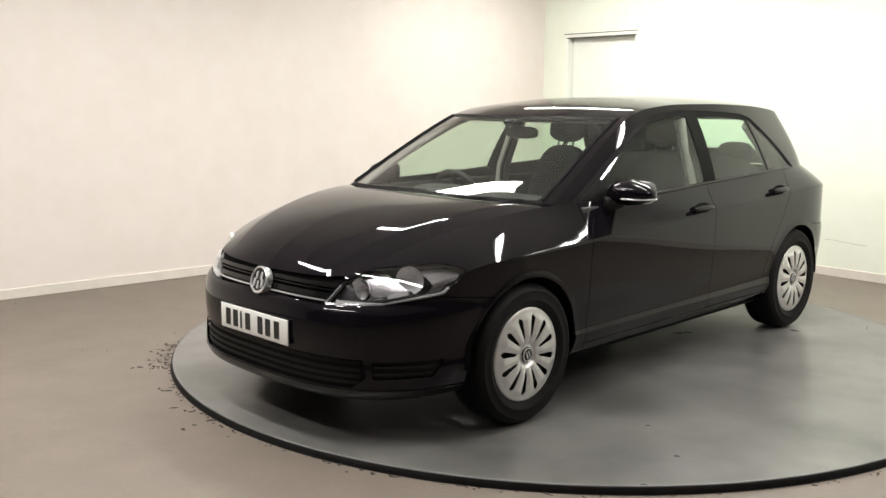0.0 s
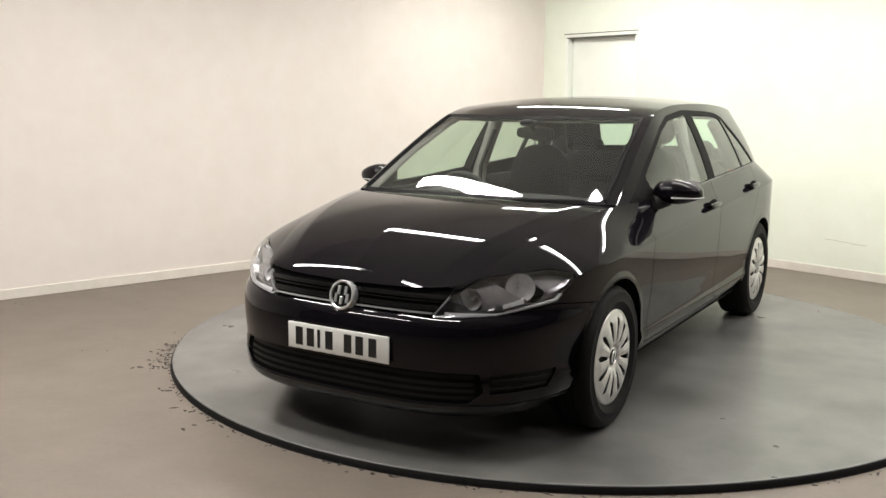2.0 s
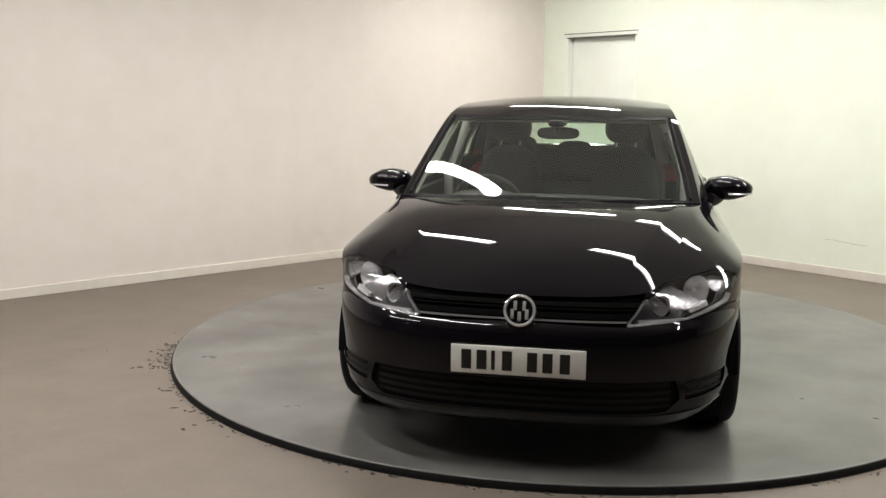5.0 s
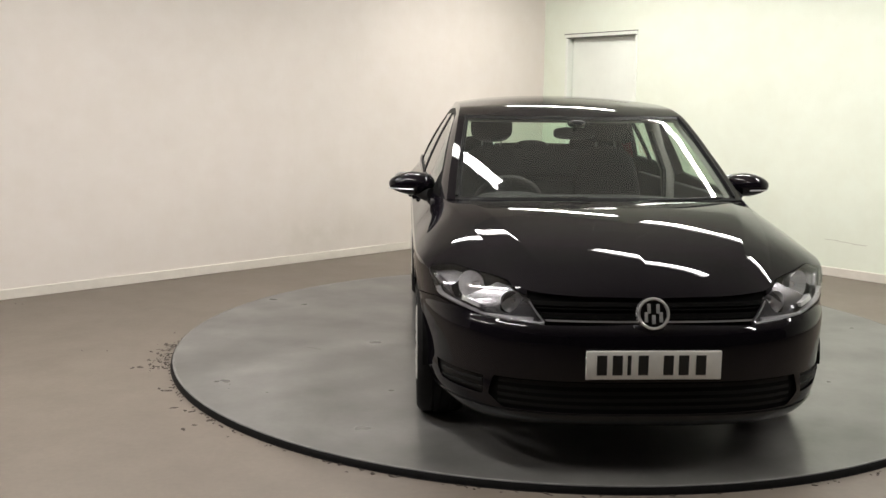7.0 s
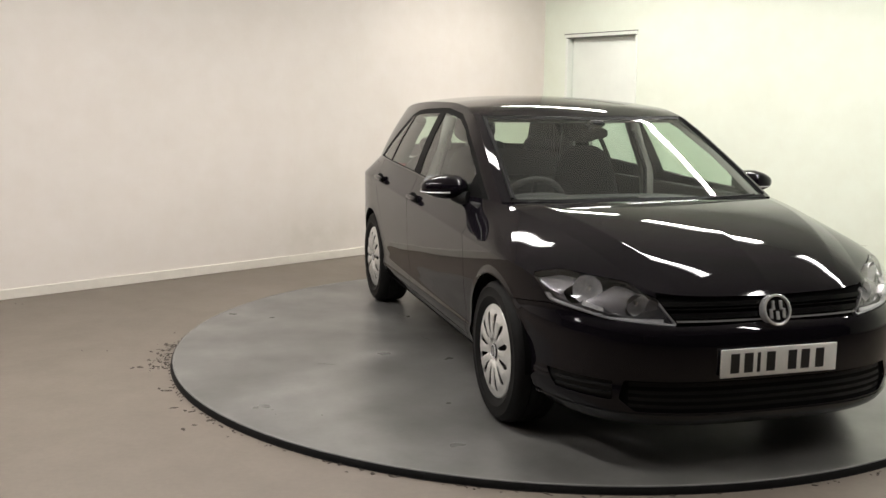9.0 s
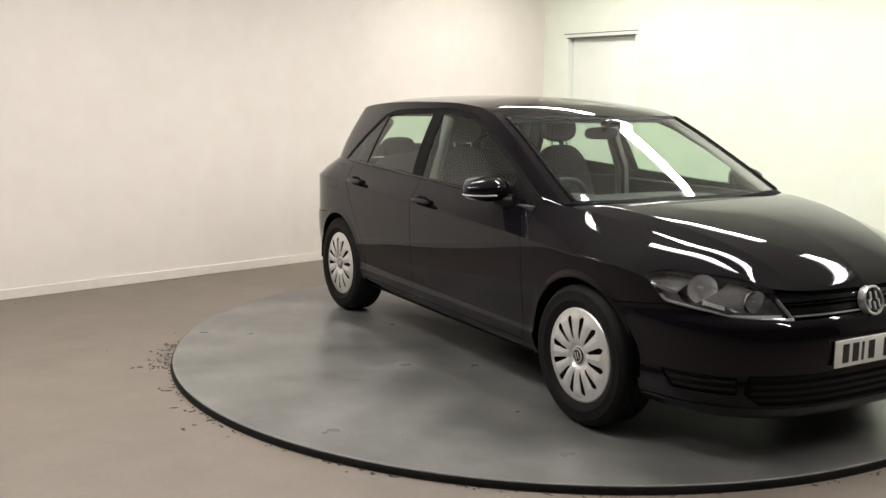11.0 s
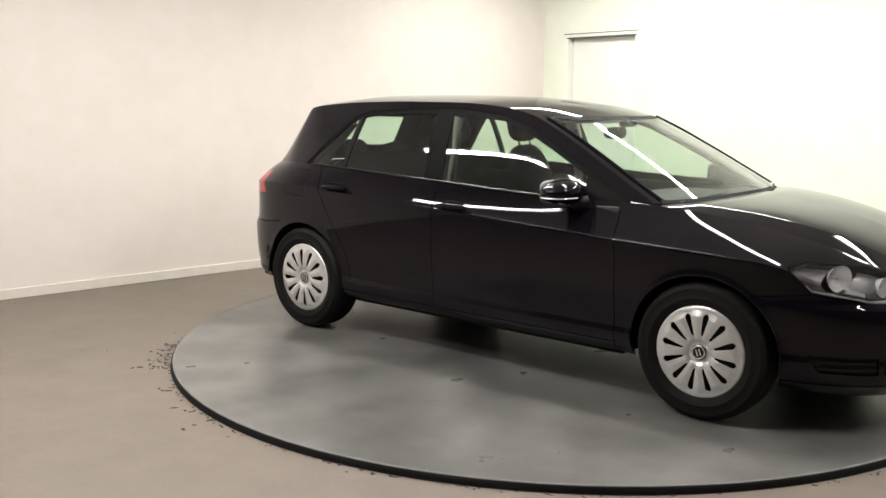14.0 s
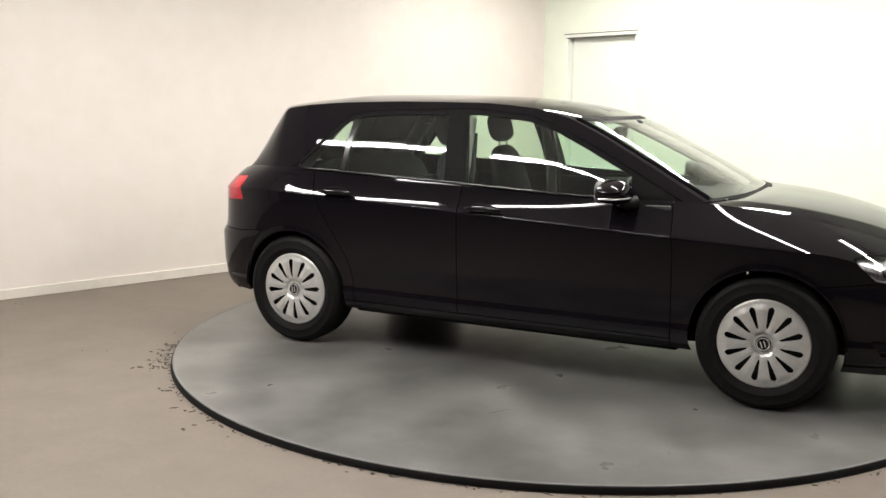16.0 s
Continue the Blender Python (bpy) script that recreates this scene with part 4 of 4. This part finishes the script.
    # mouldings along the foot of the side windows
    for s in (1, -1):
        bm = bmesh.new()
        line = [p for p in TOP if -1.30 < p[0] < 0.66][::6]
        rod(bm, [(p[0], s * (p[1] + 0.004), p[2] + 0.004) for p in line], 0.007, 10)
        part("waist_moulding", bm, M_TRIM, car, "slim gloss black waist moulding")
    # wipers
    for y0, y1, x0 in ((-0.62, -0.05, 1.02), (0.02, 0.60, 1.10)):
        bm = bmesh.new()
        rod(bm, [(x0 + 0.05, y0, 0.948), (x0 + 0.06, (y0 + y1) / 2, 0.962), (1.055, y1, 0.962)], 0.006, 8)
        part("wiper", bm, M_PLASTIC, car, "black windscreen wiper")
    bm = bmesh.new()
    box(bm, 0.80, 1.12, -0.70, 0.70, 0.86, 0.925, 0.01)
    part("scuttle", bm, M_PLASTIC, car, "black scuttle panel")

    # wheels
    first = None
    for x, s in ((HUB_X, 1), (HUB_X, -1), (-HUB_X, 1), (-HUB_X, -1)):
        m = pose(x, s * (TRACK - 0.005), HUB_Z, 0, 0, 0 if s > 0 else 180) @ pose(0, 0, 0, 0, 20 if x > 0 else 5, 0)
        if first is None:
            first = new("wheel")
            first.parent = car
            first.matrix_basis = m
            wheel_parts(first)
        else:
            copy_thing(first, m)
        bm = bmesh.new()
        rr = ARCH + 0.012
        prof = [(rr - 0.06, 0.45), (rr, 0.47), (rr, 0.855)]
        ring = []
        for r, y in prof:
            ring.append([bm.verts.new((x + r * math.cos(a), s * y, HUB_Z + r * math.sin(a))) for a in np.linspace(-0.02, math.pi + 0.02, 40)])
        for j in range(len(ring) - 1):
            for i in range(39):
                bm.faces.new((ring[j][i], ring[j][i + 1], ring[j + 1][i + 1], ring[j + 1][i]))
        part("wheel_liner", bm, M_SHELL, car, "dark wheel arch liner")
    # underside, cabin floor
    bm = bmesh.new()
    box(bm, -1.95, 1.95, -0.45, 0.45, 0.20, 0.26, 0.02)
    box(bm, -0.92, 0.92, -0.82, 0.82, 0.22, 0.27, 0.02)
    part("underbody", bm, M_SHELL, car, "dark underbody")
    bm = bmesh.new()
    rod(bm, [(-0.55, -0.25, 0.2), (-1.4, -0.25, 0.21)], 0.03, 10)
    rounded(bm, (-1.75, -0.2, 0.27), (0.16, 0.35, 0.08), 3)
    part("exhaust", bm, M_PLASTIC, car, "dull exhaust")
    build_cabin(car)
    return car


def build_cabin(car):
    bm = bmesh.new()
    rounded(bm, (0.72, 0, 0.80), (0.28, 0.72, 0.135), 3.2, nu=40)
    rounded(bm, (0.62, -0.37, 0.895), (0.14, 0.19, 0.05), 2.6)
    part("dashboard", bm, M_DASH, car, "dark grey dashboard")
    bm = bmesh.new()
    rounded(bm, (0.35, 0, 0.56), (0.5, 0.10, 0.16), 3)
    part("centre_console", bm, M_DASH, car, "dark centre console")
    bm = bmesh.new()
    box(bm, -1.8, 1.0, -0.79, 0.79, 0.27, 0.33, 0.01)
    box(bm, -1.70, -1.15, -0.60, 0.60, 0.86, 0.90, 0.01)
    part("cabin_floor", bm, M_SHELL, car, "dark carpet and parcel shelf")
    # right-hand drive
    wheel = new("steering_wheel")
    wheel.parent = car
    m = pose(0.46, -0.37, 0.845, 0, 0, 0) @ Matrix.Rotation(radians(-65), 4, "Y")
    bm = bmesh.new()
    rod(bm, [m @ Vector((0.185 * math.cos(a), 0.185 * math.sin(a), 0)) for a in np.linspace(0, 2 * math.pi, 41)], 0.016, 10)
    part("rim", bm, M_DASH, wheel, "black steering wheel rim")
    bm = bmesh.new()
    rounded(bm, (0, 0, 0), (0.07, 0.075, 0.03), 3, m)
    for a in (0, 90, 180):
        rod(bm, [m @ Vector((0, 0, 0)), m @ Vector((0.18 * math.sin(radians(a + 90)) * -1, 0.18 * math.cos(radians(a + 90)), 0))], 0.014, 8)
    part("boss", bm, M_DASH, wheel, "black steering wheel boss")
    for y in (-0.37, 0.37):
        st = new("front_seat")
        st.parent = car
        lean = pose(-0.36, y, 0.52, 0, -16, 0)
        bm = bmesh.new()
        rounded(bm, (-0.08, y, 0.47), (0.27, 0.25, 0.10), 3)
        part("cushion", bm, M_CLOTH, st)
        bm = bmesh.new()
        rounded(bm, (0, 0, 0.31), (0.085, 0.245, 0.33), 3.2, lean, taper=0.22)
        part("backrest", bm, M_CLOTH, st)
        bm = bmesh.new()
        rounded(bm, (0.02, 0, 0.755), (0.055, 0.135, 0.095), 2.8, lean)
        part("headrest", bm, M_CLOTH, st)
        for s in (-0.06, 0.06):
            bm = bmesh.new()
            rod(bm, [lean @ Vector((0.01, s, 0.6)), lean @ Vector((0.015, s, 0.72))], 0.007, 8)
            part("headrest_post", bm, M_CHROME, st)
    rs = new("rear_seat")
    rs.parent = car
    lean = pose(-1.12, 0, 0.52, 0, -22, 0)
    bm = bmesh.new()
    rounded(bm, (-0.88, 0, 0.47), (0.27, 0.66, 0.11), 3.5, nu=40)
    part("cushion", bm, M_CLOTH, rs)
    bm = bmesh.new()
    rounded(bm, (0, 0, 0.28), (0.09, 0.66, 0.31), 4, lean, nu=40)
    part("backrest", bm, M_CLOTH, rs)
    for y in (-0.40, 0.40, 0.0):
        bm = bmesh.new()
        rounded(bm, (0.0, y, 0.63 if y else 0.60), (0.045, 0.12, 0.06), 3, lean)
        part("headrest", bm, M_CLOTH, rs)
    # rear-view mirror, pillars, belts
    bm = bmesh.new()
    rounded(bm, (0.36, 0.0, 1.245), (0.02, 0.115, 0.034), 3)
    rod(bm, [(0.37, 0, 1.26), (0.44, 0, 1.30)], 0.012, 8)
    rounded(bm, (0.44, 0.0, 1.30), (0.05, 0.05, 0.02), 2.5)
    part("rear_view_mirror", bm, M_PLASTIC, car, "black interior mirror")
    for s in (1, -1):
        bm = bmesh.new()
        rod(bm, [(-0.30, s * 0.745, 0.7), (-0.31, s * 0.72, 1.0), (-0.32, s * 0.60, 1.32)], 0.045, 10)
        part("b_pillar_cover", bm, M_HEADLINER, car, "pale inner pillar cover")
        bm = bmesh.new()
        rod(bm, [(-0.245, s * 0.70, 0.55), (-0.255, s * 0.685, 1.0), (-0.28, s * 0.60, 1.24)], 0.013, 8)
        part("seat_belt", bm, M_DASH, car, "dark seat belt")
        bm = bmesh.new()
        box(bm, -1.2, 0.85, s * 0.78 - 0.02, s * 0.78 + 0.02, 0.35, 0.925, 0.01)
        part("door_card", bm, M_DASH, car, "dark inner door panel")
        bm = bmesh.new()
        rod(bm, [(-1.20, s * 0.56, 1.29), (-1.30, s * 0.60, 1.17), (-1.43, s * 0.64, 1.0)], 0.05, 10)
        part("rear_pillar_cover", bm, M_DASH, car, "dark inner rear pillar cover")
        bm = bmesh.new()
        rod(bm, [(0.98, s * 0.69, 0.93), (0.6, s * 0.645, 1.145), (0.23, s * 0.60, 1.315)], 0.022, 10)
        part("pillar_cover", bm, M_HEADLINER, car, "pale inner windscreen pillar cover")


def build_dirt():
    """Crumbs of dirt and rubber on the floor round the turntable and along the wall."""
    rnd = random.Random(7)
    spots = [(-3.037, 6.432, 2, 0.03), (-2.209, 7.426, 3, 0.03), (-2.06, 5.237, 2, 0.06), (-1.599, 4.891, 5, 0.07), (-1.524, 4.926, 6, 0.05),
             (-1.662, 5.225, 5, 0.05), (-1.615, 5.379, 5, 0.04), (-1.502, 6.475, 2, 0.05), (-0.315, 3.47, 3, 0.06), (-1.04, 4.03, 4, 0.06), (-0.905, 3.885, 3, 0.06),
             (-1.185, 4.185, 3, 0.05), (-1.40, 4.5, 4, 0.06)]
    for x, y, n, spread in spots:
        for _ in range(n):
            bm = bmesh.new()
            r = rnd.uniform(0.004, 0.012)
            long, turn = rnd.uniform(1.0, 2.6), rnd.uniform(0, math.pi)
            top, low = [], []
            for i in range(9):
                a = 2 * math.pi * i / 9
                k = r * rnd.uniform(0.6, 1.2)
                p = Vector((k * math.cos(a) * long, k * math.sin(a)))
                p = Vector((p.x * math.cos(turn) - p.y * math.sin(turn), p.x * math.sin(turn) + p.y * math.cos(turn)))
                low.append(bm.verts.new((p.x, p.y, 0)))
                top.append(bm.verts.new((p.x * 0.7, p.y * 0.7, r * rnd.uniform(0.15, 0.4))))
            for i in range(9):
                bm.faces.new((low[i], low[(i + 1) % 9], top[(i + 1) % 9], top[i]))
            bm.faces.new(top)
            bm.faces.new(low[::-1])
            ob = part("dirt_crumb", bm, M_DIRT, None)
            ob.location = (x + rnd.gauss(0, spread), y + rnd.gauss(0, spread * 0.6), 0.0)
            tagged(ob, "small dark crumb of dirt on the concrete floor", "dirt", "floor dirt")


def build_grime():
    """Crumbled rubber and dirt lying close along the turntable's edge."""
    rnd = random.Random(5)
    bm = bmesh.new()
    for _ in range(230):
        a = rnd.choice((rnd.uniform(160, 300), rnd.gauss(186, 2.5), rnd.gauss(192, 2.5), rnd.gauss(222, 14)))
        d = DECK_R + 0.004 + abs(rnd.gauss(0, 0.013 if a > 198 else 0.05))
        x, y = PIVOT[0] + d * math.cos(radians(a)), PIVOT[1] + d * math.sin(radians(a))
        r, long, turn = rnd.uniform(0.002, 0.007), rnd.uniform(1.0, 3.0), radians(a + 90 + rnd.gauss(0, 30))
        low, top = [], []
        for i in range(6):
            b = 2 * math.pi * i / 6
            k = r * rnd.uniform(0.6, 1.2)
            u, v = k * long * math.cos(b), k * math.sin(b)
            u, v = u * math.cos(turn) - v * math.sin(turn), u * math.sin(turn) + v * math.cos(turn)
            low.append(bm.verts.new((x + u, y + v, 0)))
            top.append(bm.verts.new((x + u * 0.7, y + v * 0.7, r * 0.4)))
        for i in range(6):
            bm.faces.new((low[i], low[(i + 1) % 6], top[(i + 1) % 6], top[i]))
        bm.faces.new(top)
    ob = part("floor_grime", bm, M_DIRT, None)
    tagged(ob, "dark crumbled rubber and dirt along the turntable edge", "dirt", kind="stuff")


build_room()
build_dirt()
build_grime()
turntable = build_turntable()
build_tubes()
car = build_car()


def motions():
    ax, ay = 0.0047, 0.0206      # the car stands a little off the turntable's centre
    deck_rows, car_rows = [], []
    for t in range(0, 17):
        a = 225.12 + 6.762 * t
        c, s = math.cos(radians(a)), math.sin(radians(a))
        deck_rows.append((t, pose(PIVOT[0], PIVOT[1], 0, 0, 0, a)))
        car_rows.append((t, pose(PIVOT[0] + c * ax - s * ay, PIVOT[1] + s * ax + c * ay, DECK_Z, 0, 0, a)))
    walk(turntable, deck_rows)
    walk(car, car_rows)


motions()
